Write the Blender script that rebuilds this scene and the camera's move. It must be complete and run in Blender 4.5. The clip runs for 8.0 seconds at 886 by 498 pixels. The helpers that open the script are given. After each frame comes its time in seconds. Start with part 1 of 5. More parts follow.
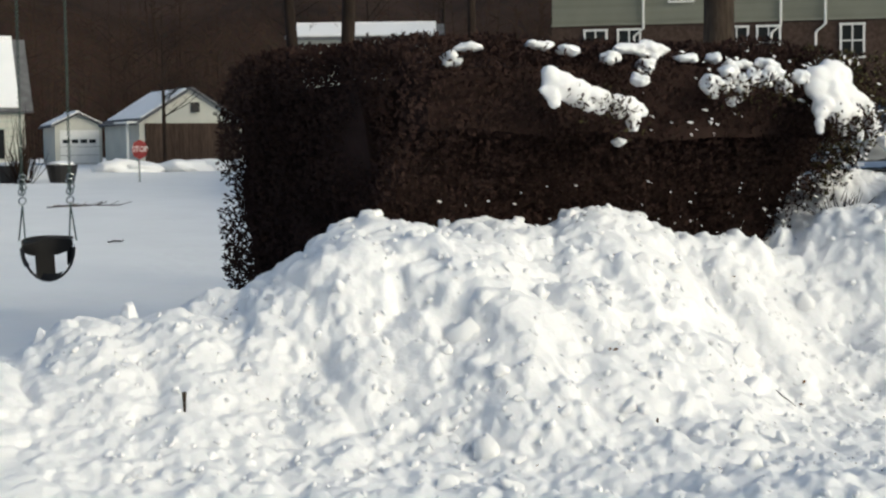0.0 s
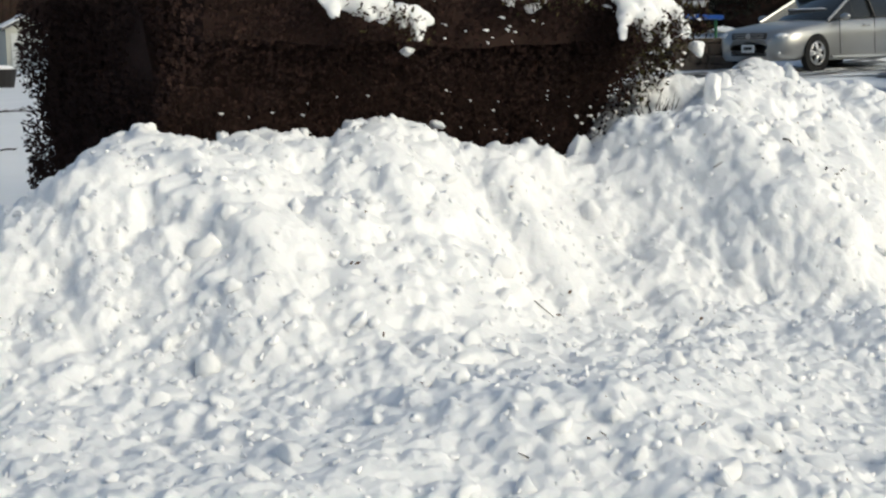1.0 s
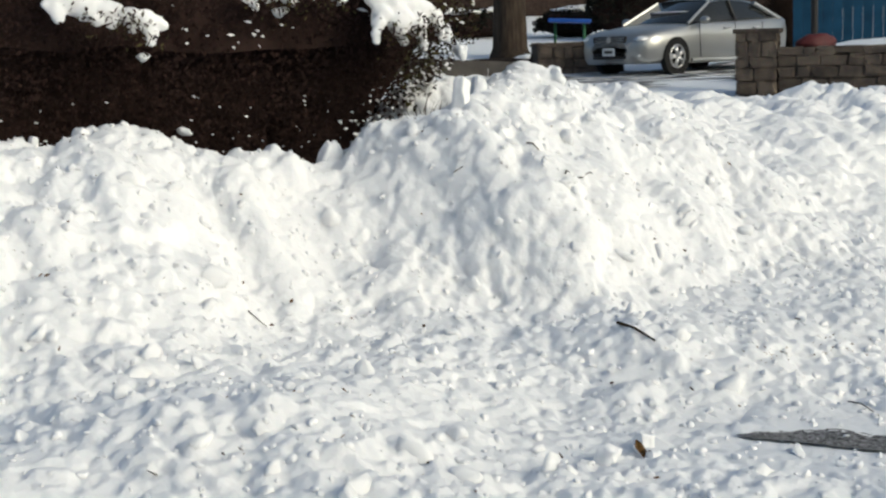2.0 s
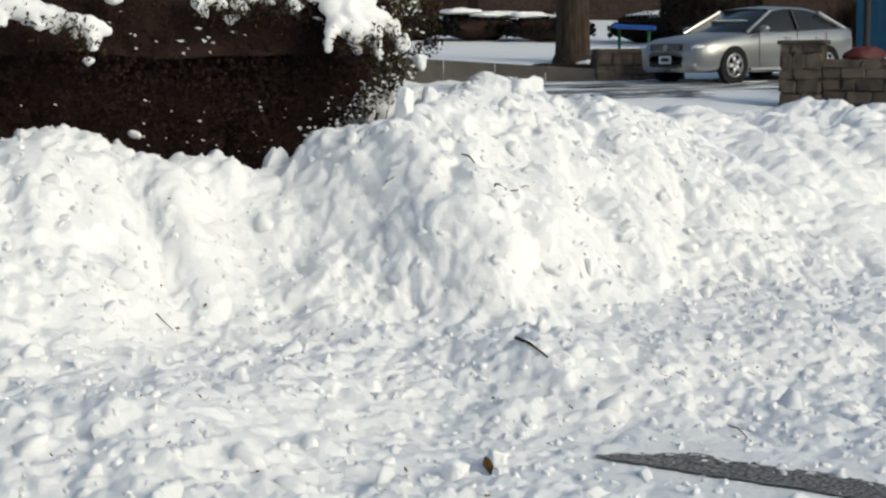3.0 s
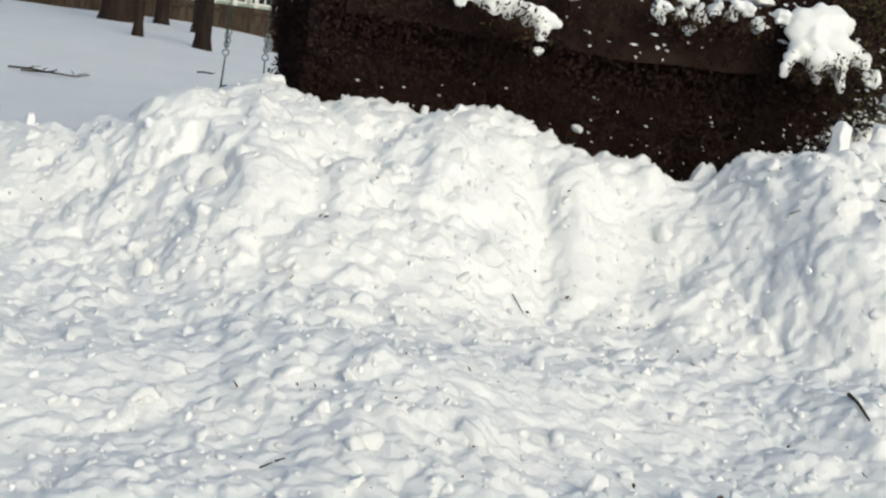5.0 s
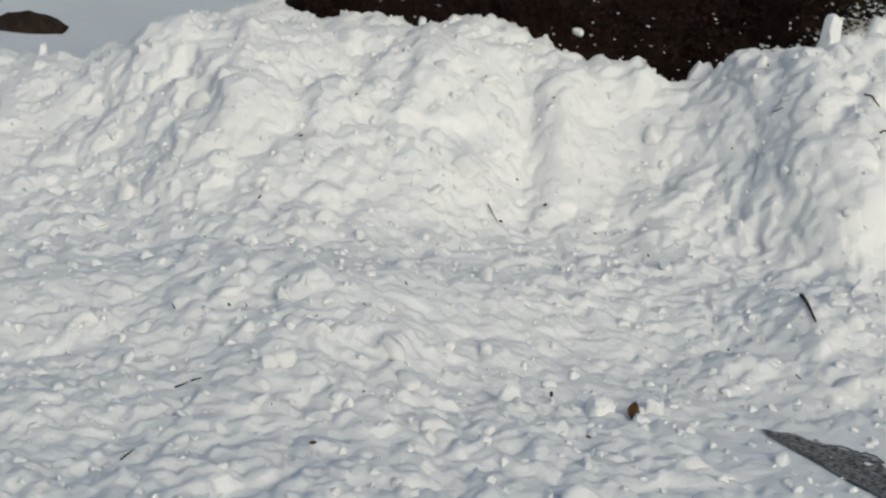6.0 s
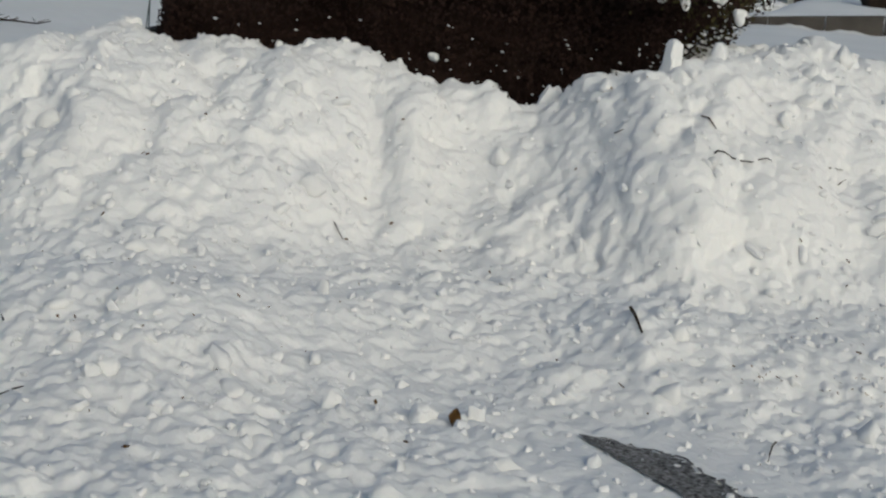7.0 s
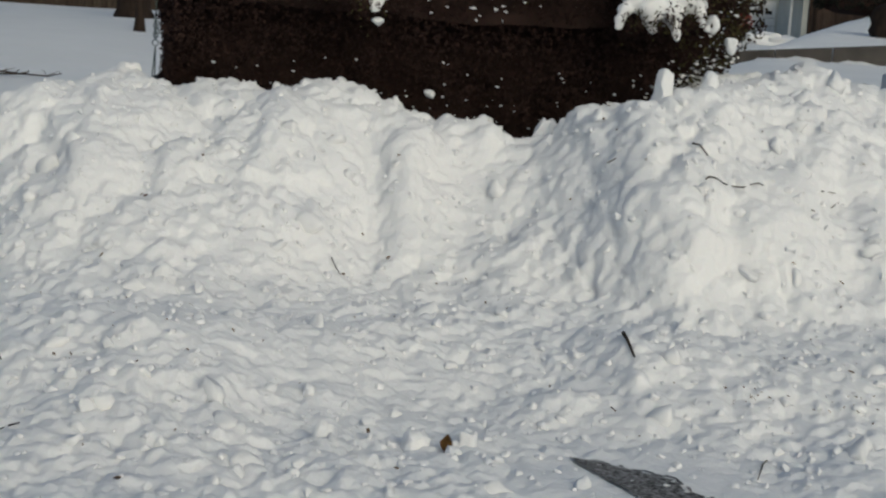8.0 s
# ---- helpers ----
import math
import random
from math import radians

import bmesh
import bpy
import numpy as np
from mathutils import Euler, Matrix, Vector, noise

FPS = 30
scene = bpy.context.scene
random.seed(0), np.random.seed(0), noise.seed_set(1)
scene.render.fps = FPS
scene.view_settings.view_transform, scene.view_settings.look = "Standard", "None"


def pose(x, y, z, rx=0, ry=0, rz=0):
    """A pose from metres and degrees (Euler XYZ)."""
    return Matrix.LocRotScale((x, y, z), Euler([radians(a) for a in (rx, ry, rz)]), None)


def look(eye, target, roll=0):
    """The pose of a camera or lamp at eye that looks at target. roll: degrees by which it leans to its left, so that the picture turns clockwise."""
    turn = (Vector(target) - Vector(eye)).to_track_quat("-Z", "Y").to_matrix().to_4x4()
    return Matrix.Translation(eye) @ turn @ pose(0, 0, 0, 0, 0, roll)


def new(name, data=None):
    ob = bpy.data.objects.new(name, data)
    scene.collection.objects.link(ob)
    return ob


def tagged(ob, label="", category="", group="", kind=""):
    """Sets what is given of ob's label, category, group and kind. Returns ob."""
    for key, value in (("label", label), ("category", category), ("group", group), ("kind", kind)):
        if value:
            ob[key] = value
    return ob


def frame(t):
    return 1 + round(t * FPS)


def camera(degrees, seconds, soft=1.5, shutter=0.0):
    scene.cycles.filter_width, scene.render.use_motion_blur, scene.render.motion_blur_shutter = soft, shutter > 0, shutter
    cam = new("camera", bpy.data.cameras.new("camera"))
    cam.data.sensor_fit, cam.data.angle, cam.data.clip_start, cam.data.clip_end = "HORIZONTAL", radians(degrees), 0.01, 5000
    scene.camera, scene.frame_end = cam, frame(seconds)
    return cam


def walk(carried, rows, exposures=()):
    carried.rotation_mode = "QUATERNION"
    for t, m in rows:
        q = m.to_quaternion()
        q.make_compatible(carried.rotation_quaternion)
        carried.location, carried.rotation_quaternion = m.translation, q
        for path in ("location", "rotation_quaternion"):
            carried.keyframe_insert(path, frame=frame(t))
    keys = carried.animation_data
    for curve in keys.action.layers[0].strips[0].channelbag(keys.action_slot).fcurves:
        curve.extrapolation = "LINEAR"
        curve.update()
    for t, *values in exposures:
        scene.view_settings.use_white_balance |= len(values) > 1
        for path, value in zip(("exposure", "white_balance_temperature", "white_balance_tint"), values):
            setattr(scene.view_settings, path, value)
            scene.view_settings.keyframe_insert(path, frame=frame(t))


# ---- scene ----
from mathutils.bvhtree import BVHTree

cam = camera(32.5, 8.0, soft=2.4)
PATH = [
    (0, (-6.736, -3.952, 1.845), (-5.69, -2.253, 1.71), -0.7),
    (0.5, (-6.199, -4.22, 1.898), (-5.196, -2.5, 1.708), 1.7),
    (1, (-5.642, -4.595, 1.899), (-4.583, -2.919, 1.632), -1.2),
    (1.5, (-5.004, -4.764, 1.946), (-3.8, -3.193, 1.657), -1.0),
    (2, (-4.551, -5.119, 1.861), (-3.411, -3.497, 1.599), -1.6),
    (3.3, (-3.334, -5.995, 1.934), (-2.445, -4.223, 1.673), 1.1),
    (3.5, (-3.153, -6.119, 1.945), (-2.422, -4.276, 1.678), 1.6),
    (4, (-2.771, -6.233, 1.984), (-2.311, -4.308, 1.7), 3.4),
    (4.2, (-2.615, -6.245, 1.929), (-2.212, -4.306, 1.655), 4.2),
    (5.3, (-1.556, -6.431, 1.891), (-1.415, -4.457, 1.599), 6.7),
    (5.5, (-1.182, -6.483, 1.934), (-1.107, -4.52, 1.557), 4.6),
    (6, (-0.946, -6.561, 2.159), (-0.931, -4.61, 1.718), 4.5),
    (6.5, (-0.715, -6.615, 2.076), (-0.684, -4.658, 1.664), 4.7),
    (7, (-0.543, -6.721, 2.086), (-0.417, -4.762, 1.706), 5.1),
    (7.5, (-0.515, -6.792, 2.081), (-0.395, -4.826, 1.733), 4.7),
    (8, (-0.379, -6.832, 2.039), (-0.287, -4.861, 1.715), 3.4),
]
EXPOSURES = [(0, 0.0, 6400, 0), (2, -0.06, 6350, 0), (4.2, -0.12, 6300, 0), (5.3, -0.12, 6300, 0), (5.5, -0.27, 6300, 0), (6, -0.56, 6250, 0), (6.5, -0.70, 6250, 0), (8, -0.74, 6250, 0)]
walk(cam, [(t, look(eye, target, roll)) for t, eye, target, roll in PATH], EXPOSURES)

# ---- light ----
SUN = Vector((0.38, -0.80, 0.44)).normalized()
world = bpy.data.worlds.new("winter_sky")
scene.world = world
world.use_nodes = True
wn = world.node_tree
sky = wn.nodes.new("ShaderNodeTexSky")
sky.sky_type, sky.sun_disc = "NISHITA", False
sky.dust_density, sky.air_density = 4.0, 0.8
sky.sun_elevation = math.asin(SUN.z)
sky.sun_rotation = math.atan2(SUN.x, SUN.y)
wn.links.new(sky.outputs[0], wn.nodes["Background"].inputs[0])
wn.nodes["Background"].inputs[1].default_value = 0.15
sun = new("sun", bpy.data.lights.new("sun", "SUN"))
sun.data.energy, sun.data.angle, sun.data.color = 0.58, radians(28.0), (1.0, 0.95, 0.88)
sun.matrix_world = look(SUN * 60, (0, 0, 0))


# ---- materials ----
def material(name, base, rough=0.7, metal=0.0, vary=0.25, scale=6.0, fine=60.0, bump=0.2, spec=0.3, second=None, stretch=(1, 1, 1), trans=0.0):
    """A surface with stains at a large scale and grain at a fine one."""
    m = bpy.data.materials.new(name)
    m.use_nodes = True
    t = m.node_tree
    n, l = t.nodes, t.links
    b = n["Principled BSDF"]
    co = n.new("ShaderNodeTexCoord")
    mp = n.new("ShaderNodeMapping")
    mp.inputs["Scale"].default_value = stretch
    l.new(co.outputs["Object"], mp.inputs["Vector"])
    big, small = n.new("ShaderNodeTexNoise"), n.new("ShaderNodeTexNoise")
    for q, s in ((big, scale), (small, fine)):
        q.inputs["Scale"].default_value = s
        q.inputs["Detail"].default_value = 5
        l.new(mp.outputs[0], q.inputs["Vector"])
    mix = n.new("ShaderNodeMixRGB")
    other = second or tuple(c * (1 - vary) for c in base)
    mix.inputs[1].default_value, mix.inputs[2].default_value = (*other, 1), (*base, 1)
    ramp = n.new("ShaderNodeValToRGB")
    ramp.color_ramp.elements[0].position, ramp.color_ramp.elements[1].position = 0.35, 0.65
    l.new(big.outputs[0], ramp.inputs[0])
    l.new(ramp.outputs[0], mix.inputs[0])
    over = n.new("ShaderNodeMixRGB")
    over.blend_type, over.inputs[0].default_value = "MULTIPLY", vary
    l.new(mix.outputs[0], over.inputs[1])
    l.new(small.outputs[1], over.inputs[2])
    info = n.new("ShaderNodeObjectInfo")
    hsv = n.new("ShaderNodeHueSaturation")
    mr = n.new("ShaderNodeMapRange")
    mr.inputs[3].default_value, mr.inputs[4].default_value = 1 - vary * 0.6, 1 + vary * 0.4
    l.new(info.outputs["Random"], mr.inputs[0])
    l.new(mr.outputs[0], hsv.inputs["Value"])
    l.new(over.outputs[0], hsv.inputs["Color"])
    l.new(hsv.outputs[0], b.inputs["Base Color"])
    b.inputs["Roughness"].default_value, b.inputs["Metallic"].default_value = rough, metal
    b.inputs["Specular IOR Level"].default_value = spec
    if bump:
        bp = n.new("ShaderNodeBump")
        bp.inputs["Strength"].default_value, bp.inputs["Distance"].default_value = bump, 0.02
        l.new(small.outputs[0], bp.inputs["Height"])
        l.new(bp.outputs[0], b.inputs["Normal"])
    if trans:
        b.inputs["Transmission Weight"].default_value = trans
    return m


def snow_material(name, base, fine, bump, dist=0.03, under=0.0):
    m = material(name, base, 0.75, 0, 0.04, 0.8, fine, 0, 0.25)
    t = m.node_tree
    n, l = t.nodes, t.links
    b = n["Principled BSDF"]
    co = n["Texture Coordinate"]
    a, c = n.new("ShaderNodeTexNoise"), n.new("ShaderNodeTexVoronoi")
    a.inputs["Scale"].default_value, a.inputs["Detail"].default_value = fine, 6
    c.inputs["Scale"].default_value = fine * 0.7
    l.new(co.outputs["Object"], a.inputs["Vector"])
    l.new(co.outputs["Object"], c.inputs["Vector"])
    add = n.new("ShaderNodeMath")
    add.operation = "SUBTRACT"
    l.new(a.outputs[0], add.inputs[0])
    l.new(c.outputs[0], add.inputs[1])
    bp = n.new("ShaderNodeBump")
    bp.inputs["Strength"].default_value, bp.inputs["Distance"].default_value = bump, dist
    l.new(add.outputs[0], bp.inputs["Height"])
    l.new(bp.outputs[0], b.inputs["Normal"])
    b.inputs["Subsurface Weight"].default_value = under
    b.inputs["Subsurface Radius"].default_value = (1.0, 1.0, 1.0)
    b.inputs["Subsurface Scale"].default_value = 0.03
    return m


M = {
    "snow_heap": snow_material("heaped_snow", (0.90, 0.90, 0.90), 34, 0.26, 0.02, 0.7),
    "snow": snow_material("lying_snow", (0.86, 0.87, 0.88), 5, 0.25),
    "snow_soft": snow_material("settled_snow", (0.9, 0.9, 0.9), 18, 0.2, 0.02, 0.6),
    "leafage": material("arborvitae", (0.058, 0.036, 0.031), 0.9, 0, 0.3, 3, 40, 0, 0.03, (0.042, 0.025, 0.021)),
    # brighter copy of the leaf above, with sunlight put into its olive colour
    "leafage_lit": material("arborvitae_sunlit", (0.10, 0.085, 0.035), 0.7, 0, 0.4, 6, 40, 0, 0.1, (0.05, 0.045, 0.02)),
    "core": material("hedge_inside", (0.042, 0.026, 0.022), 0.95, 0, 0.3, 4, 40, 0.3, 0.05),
    "bark": material("bark", (0.10, 0.075, 0.055), 0.9, 0, 0.4, 5, 30, 0.9, 0.1, (0.05, 0.038, 0.03), (3, 3, 0.5)),
    "bark_dark": material("dark_bark", (0.045, 0.032, 0.025), 0.9, 0, 0.4, 5, 30, 0.7, 0.1, (0.025, 0.018, 0.014), (3, 3, 0.5)),
    "twig": material("twig", (0.06, 0.045, 0.03), 0.85, 0, 0.3, 30, 200, 0.3, 0.1),
    "leaf": material("dead_leaf", (0.28, 0.15, 0.05), 0.7, 0, 0.4, 30, 200, 0.3, 0.2),
    "asphalt": material("asphalt", (0.045, 0.043, 0.042), 0.9, 0, 0.3, 48, 160, 0.8, 0.2, (0.40, 0.40, 0.41), (1, 1, 1)),
    "black": material("black_plastic", (0.018, 0.016, 0.015), 0.55, 0, 0.2, 12, 120, 0.1, 0.4),
    "chain": material("coated_chain", (0.05, 0.09, 0.07), 0.5, 0.2, 0.3, 30, 200, 0.1, 0.5),
    "steel": material("galvanised_steel", (0.35, 0.38, 0.38), 0.4, 0.9, 0.2, 20, 200, 0.1, 0.5),
    "stone": material("fieldstone", (0.17, 0.135, 0.105), 0.9, 0, 0.5, 4, 40, 0.8, 0.15, (0.085, 0.07, 0.06)),
    "mortar": material("mortar", (0.11, 0.095, 0.08), 0.95, 0, 0.3, 6, 60, 0.6, 0.1),
    "concrete": material("old_concrete", (0.13, 0.118, 0.105), 0.9, 0, 0.35, 2, 40, 0.5, 0.2, (0.08, 0.072, 0.066)),
    "paint_car": material("silver_paint", (0.38, 0.385, 0.38), 0.30, 0.7, 0.05, 2, 300, 0.0, 0.5),
    "glass": material("dark_glass", (0.018, 0.02, 0.02), 0.12, 0, 0.1, 2, 50, 0.0, 0.25),
    "rubber": material("tyre_rubber", (0.02, 0.02, 0.02), 0.85, 0, 0.3, 10, 90, 0.3, 0.2),
    "alloy": material("alloy", (0.6, 0.6, 0.6), 0.3, 0.9, 0.1, 10, 100, 0.0, 0.5),
    "lamp": material("clear_lamp", (0.75, 0.77, 0.78), 0.12, 0.3, 0.1, 30, 100, 0.0, 0.6),
    "red": material("dull_red_plastic", (0.11, 0.02, 0.02), 0.6, 0, 0.3, 8, 80, 0.2, 0.3),
    "sign": material("sign_red", (0.22, 0.02, 0.018), 0.5, 0, 0.15, 8, 80, 0.05, 0.4),
    "white": material("white_paint", (0.75, 0.75, 0.72), 0.6, 0, 0.1, 3, 60, 0.1, 0.3),
    "blue": material("blue_plastic", (0.02, 0.10, 0.45), 0.5, 0, 0.2, 6, 80, 0.1, 0.4),
    "blue_board": material("blue_board", (0.018, 0.085, 0.16), 0.7, 0, 0.3, 3, 50, 0.2, 0.2),
    "green": material("green_paint", (0.04, 0.16, 0.07), 0.6, 0, 0.2, 6, 80, 0.1, 0.3),
    "siding": material("grey_green_siding", (0.20, 0.205, 0.165), 0.7, 0, 0.12, 1, 30, 0.1, 0.2),
    "siding_white": material("cream_siding", (0.60, 0.60, 0.53), 0.7, 0, 0.12, 1, 30, 0.1, 0.2),
    "siding_mint": material("pale_green_siding", (0.42, 0.50, 0.44), 0.7, 0, 0.12, 1, 30, 0.1, 0.2),
    "brick": material("brown_brick", (0.095, 0.065, 0.052), 0.9, 0, 0.4, 8, 60, 0.4, 0.1),
    "roof": material("grey_shingle", (0.17, 0.17, 0.175), 0.9, 0, 0.3, 3, 60, 0.4, 0.1),
    "wood": material("weathered_board", (0.11, 0.075, 0.055), 0.9, 0, 0.4, 3, 40, 0.4, 0.1, None, (6, 6, 0.6)),
    "hill": material("winter_woods", (0.062, 0.041, 0.032), 0.95, 0, 0.5, 0.12, 2.0, 0.0, 0.05, (0.030, 0.021, 0.018)),
    "bush": material("bare_bush", (0.055, 0.035, 0.026), 0.9, 0, 0.4, 3, 30, 0.0, 0.1),
    "yew": material("dark_shrub", (0.022, 0.022, 0.016), 0.8, 0, 0.4, 3, 30, 0.0, 0.1),
    "mulch": material("mulch", (0.05, 0.035, 0.025), 0.95, 0, 0.4, 8, 60, 0.8, 0.1),
}


# ---- mesh helpers ----
def thing(name, label, category, group="", kind="", at=None):
    ob = tagged(new(name), label, category, group, kind)
    if at is not None:
        ob.matrix_world = at if isinstance(at, Matrix) else Matrix.Translation(at)
    return ob


def part(name, bm, mat, parent=None, label="", smooth=False):
    me = bpy.data.meshes.new(name)
    bm.to_mesh(me)
    bm.free()
    me.materials.append(M[mat])
    if smooth:
        me.shade_smooth()
    ob = new(name, me)
    ob.parent = parent
    return tagged(ob, label)


def raw(name, verts, faces, mat, parent=None, label="", smooth=False):
    me = bpy.data.meshes.new(name)
    me.from_pydata([tuple(v) for v in verts], [], [tuple(f) for f in faces])
    me.materials.append(M[mat])
    if smooth:
        me.shade_smooth()
    ob = new(name, me)
    ob.parent = parent
    return tagged(ob, label)


def box(cx, cy, cz, sx, sy, sz, bevel=0.0, bm=None, turn=None):
    """A box by its centre and full sizes."""
    bm = bm or bmesh.new()
    m = Matrix.Translation((cx, cy, cz)) @ (turn or Matrix()) @ Matrix.Diagonal((sx, sy, sz, 1))
    got = bmesh.ops.create_cube(bm, size=1, matrix=m)["verts"]
    if bevel:
        edges = list({e for v in got for e in v.link_edges})
        bmesh.ops.bevel(bm, geom=edges, offset=bevel, segments=2, affect="EDGES", profile=0.6)
    return bm


def tube(points, radii, sides=8, bm=None, cap=True):
    """A tapered tube along points."""
    bm = bm or bmesh.new()
    pts = [Vector(p) for p in points]
    if not hasattr(radii, "__len__"):
        radii = [radii] * len(pts)
    rings = []
    for i, p in enumerate(pts):
        d = (pts[min(i + 1, len(pts) - 1)] - pts[max(i - 1, 0)]).normalized()
        a = d.orthogonal().normalized() if i == 0 else (rings_a - d * rings_a.dot(d)).normalized()
        rings_a = a
        b = d.cross(a)
        rings.append([bm.verts.new(p + (a * math.cos(k * 2 * math.pi / sides) + b * math.sin(k * 2 * math.pi / sides)) * radii[i]) for k in range(sides)])
    for r, s in zip(rings, rings[1:]):
        for k in range(sides):
            bm.faces.new((r[k], r[(k + 1) % sides], s[(k + 1) % sides], s[k]))
    if cap:
        bm.faces.new(rings[0][::-1])
        bm.faces.new(rings[-1])
    return bm


def disc(center, axis, r, depth, sides=24, bm=None):
    c, a = Vector(center), Vector(axis).normalized()
    return tube([c - a * depth / 2, c + a * depth / 2], r, sides, bm)


def ring(center, axis, r, thick, sides=20, bm=None):
    bm = bm or bmesh.new()
    q = Vector(axis).to_track_quat("Z", "Y").to_matrix()
    rows = []
    for i in range(sides):
        a = 2 * math.pi * i / sides
        o = Vector((math.cos(a), math.sin(a), 0))
        rows.append([bm.verts.new(Vector(center) + q @ (o * (r + thick * math.cos(b)) + Vector((0, 0, thick * math.sin(b))))) for b in (0, 1.26, 2.51, 3.77, 5.03)])
    for i in range(sides):
        p, s = rows[i], rows[(i + 1) % sides]
        for k in range(5):
            bm.faces.new((p[k], s[k], s[(k + 1) % 5], p[(k + 1) % 5]))
    return bm


def blob(center, size, seed, rough=0.25, sub=3, bm=None, freq=2.5):
    """An uneven rounded lump."""
    bm = bm or bmesh.new()
    got = bmesh.ops.create_icosphere(bm, subdivisions=sub, radius=1)["verts"]
    for v in got:
        p = v.co.copy()
        k = 1 + rough * noise.noise(p * freq * 0.6 + Vector((seed * 7.1, 0, 0))) + rough * 0.5 * noise.noise(p * freq * 1.7 + Vector((0, seed * 3.3, 0)))
        v.co = Vector(center) + Vector((p.x * size[0], p.y * size[1], p.z * size[2])) * k
    return bm


# ---- lie of the land ----
def step(v):
    v = np.clip(v, 0, 1)
    return v * v * (3 - 2 * v)


def hashed(i, j, seed):
    v = np.sin(i * 127.1 + j * 311.7 + seed * 74.7) * 43758.5453
    return v - np.floor(v)


def vnoise(x, y, seed=0):
    i, j = np.floor(x), np.floor(y)
    u, v = step(x - i), step(y - j)
    a = hashed(i, j, seed) * (1 - u) + hashed(i + 1, j, seed) * u
    b = hashed(i, j + 1, seed) * (1 - u) + hashed(i + 1, j + 1, seed) * u
    return (a * (1 - v) + b * v) * 2 - 1


def fbm(x, y, seed=0, octaves=4):
    out, amp = 0, 1.0
    for k in range(octaves):
        out, amp, x, y = out + amp * vnoise(x, y, seed + k), amp * 0.5, x * 2.03 + 3.1, y * 2.03 + 1.7
    return out


def behind_wall(x, y):
    """How far a place lies behind the line of the low garden wall."""
    return (y - (24.19 - 0.3256 * x)) * 0.951


def ground_z(x, y):
    x, y = np.asarray(x, float), np.asarray(y, float)
    z = 0.3 * step((y - 3) / 6) + 0.011 * np.maximum(y - 9, 0)
    side = step((x + 6.7 - 0.47 * (y + 4) + 0.3) / 1.8) * step((y - 4) / 11)
    z = z + 0.84 * step((x + 1) / 8) * side
    z = z + 0.6 * step((2 - x) / 8) * step((y - 8) / 14)
    b = behind_wall(x, y)
    z = z + side * step((x - 4) / 2) * (0.20 * step((b + 0.1) / np.where(x > 14, 3.0, 0.25)) + 0.05 * np.clip(b, 0, 30) * step((75 - y) / 12))
    far = np.maximum(np.hypot(x, y) - 120, 0)
    return z + 0.01 * far


def gz(x, y):
    return float(ground_z(x, y))


# ---- the snow heap: crest line, height and reach by x ----
CREST_X = (-9.0, -5.5, -4.5, -4.1, -3.5, -3.15, -2.75, -2.45, -2.2, -1.7, -1.25, -0.85, -0.6, -0.3, 0.0, 0.3, 0.7, 0.92, 1.1, 1.3, 1.5, 1.9, 2.75, 3.3, 4.15, 5.2, 7.4, 12.0)
CREST_Y = (4.4, 4.3, 4.2, 4.2, 4.2, 4.22, 4.26, 4.29, 4.26, 4.2, 4.06, 3.96, 3.92, 3.89, 3.85, 3.79, 3.72, 3.64, 3.53, 3.37, 3.28, 3.55, 4.14, 4.38, 4.61, 4.7, 4.78, 5.0)
CREST_H = (0.46, 0.66, 0.77, 0.84, 0.89, 0.97, 1.07, 1.22, 1.33, 1.33, 1.28, 1.37, 1.31, 1.23, 1.16, 1.13, 1.12, 1.16, 1.29, 1.40, 1.46, 1.50, 1.57, 1.47, 1.35, 1.30, 1.30, 0.96)
REACH = (3.4, 3.2, 3.0, 3.0, 3.0, 3.1, 3.5, 4.0, 4.2, 4.2, 3.6, 2.8, 2.3, 2.0, 1.9, 1.9, 2.05, 2.1, 2.2, 2.2, 2.3, 2.4, 3.2, 3.6, 4.2, 4.4, 4.4, 4.0)


def mound(x, y, cx, cy, rx, ry, h):
    return h * np.exp(-(((x - cx) / rx) ** 2) - ((y - cy) / ry) ** 2)


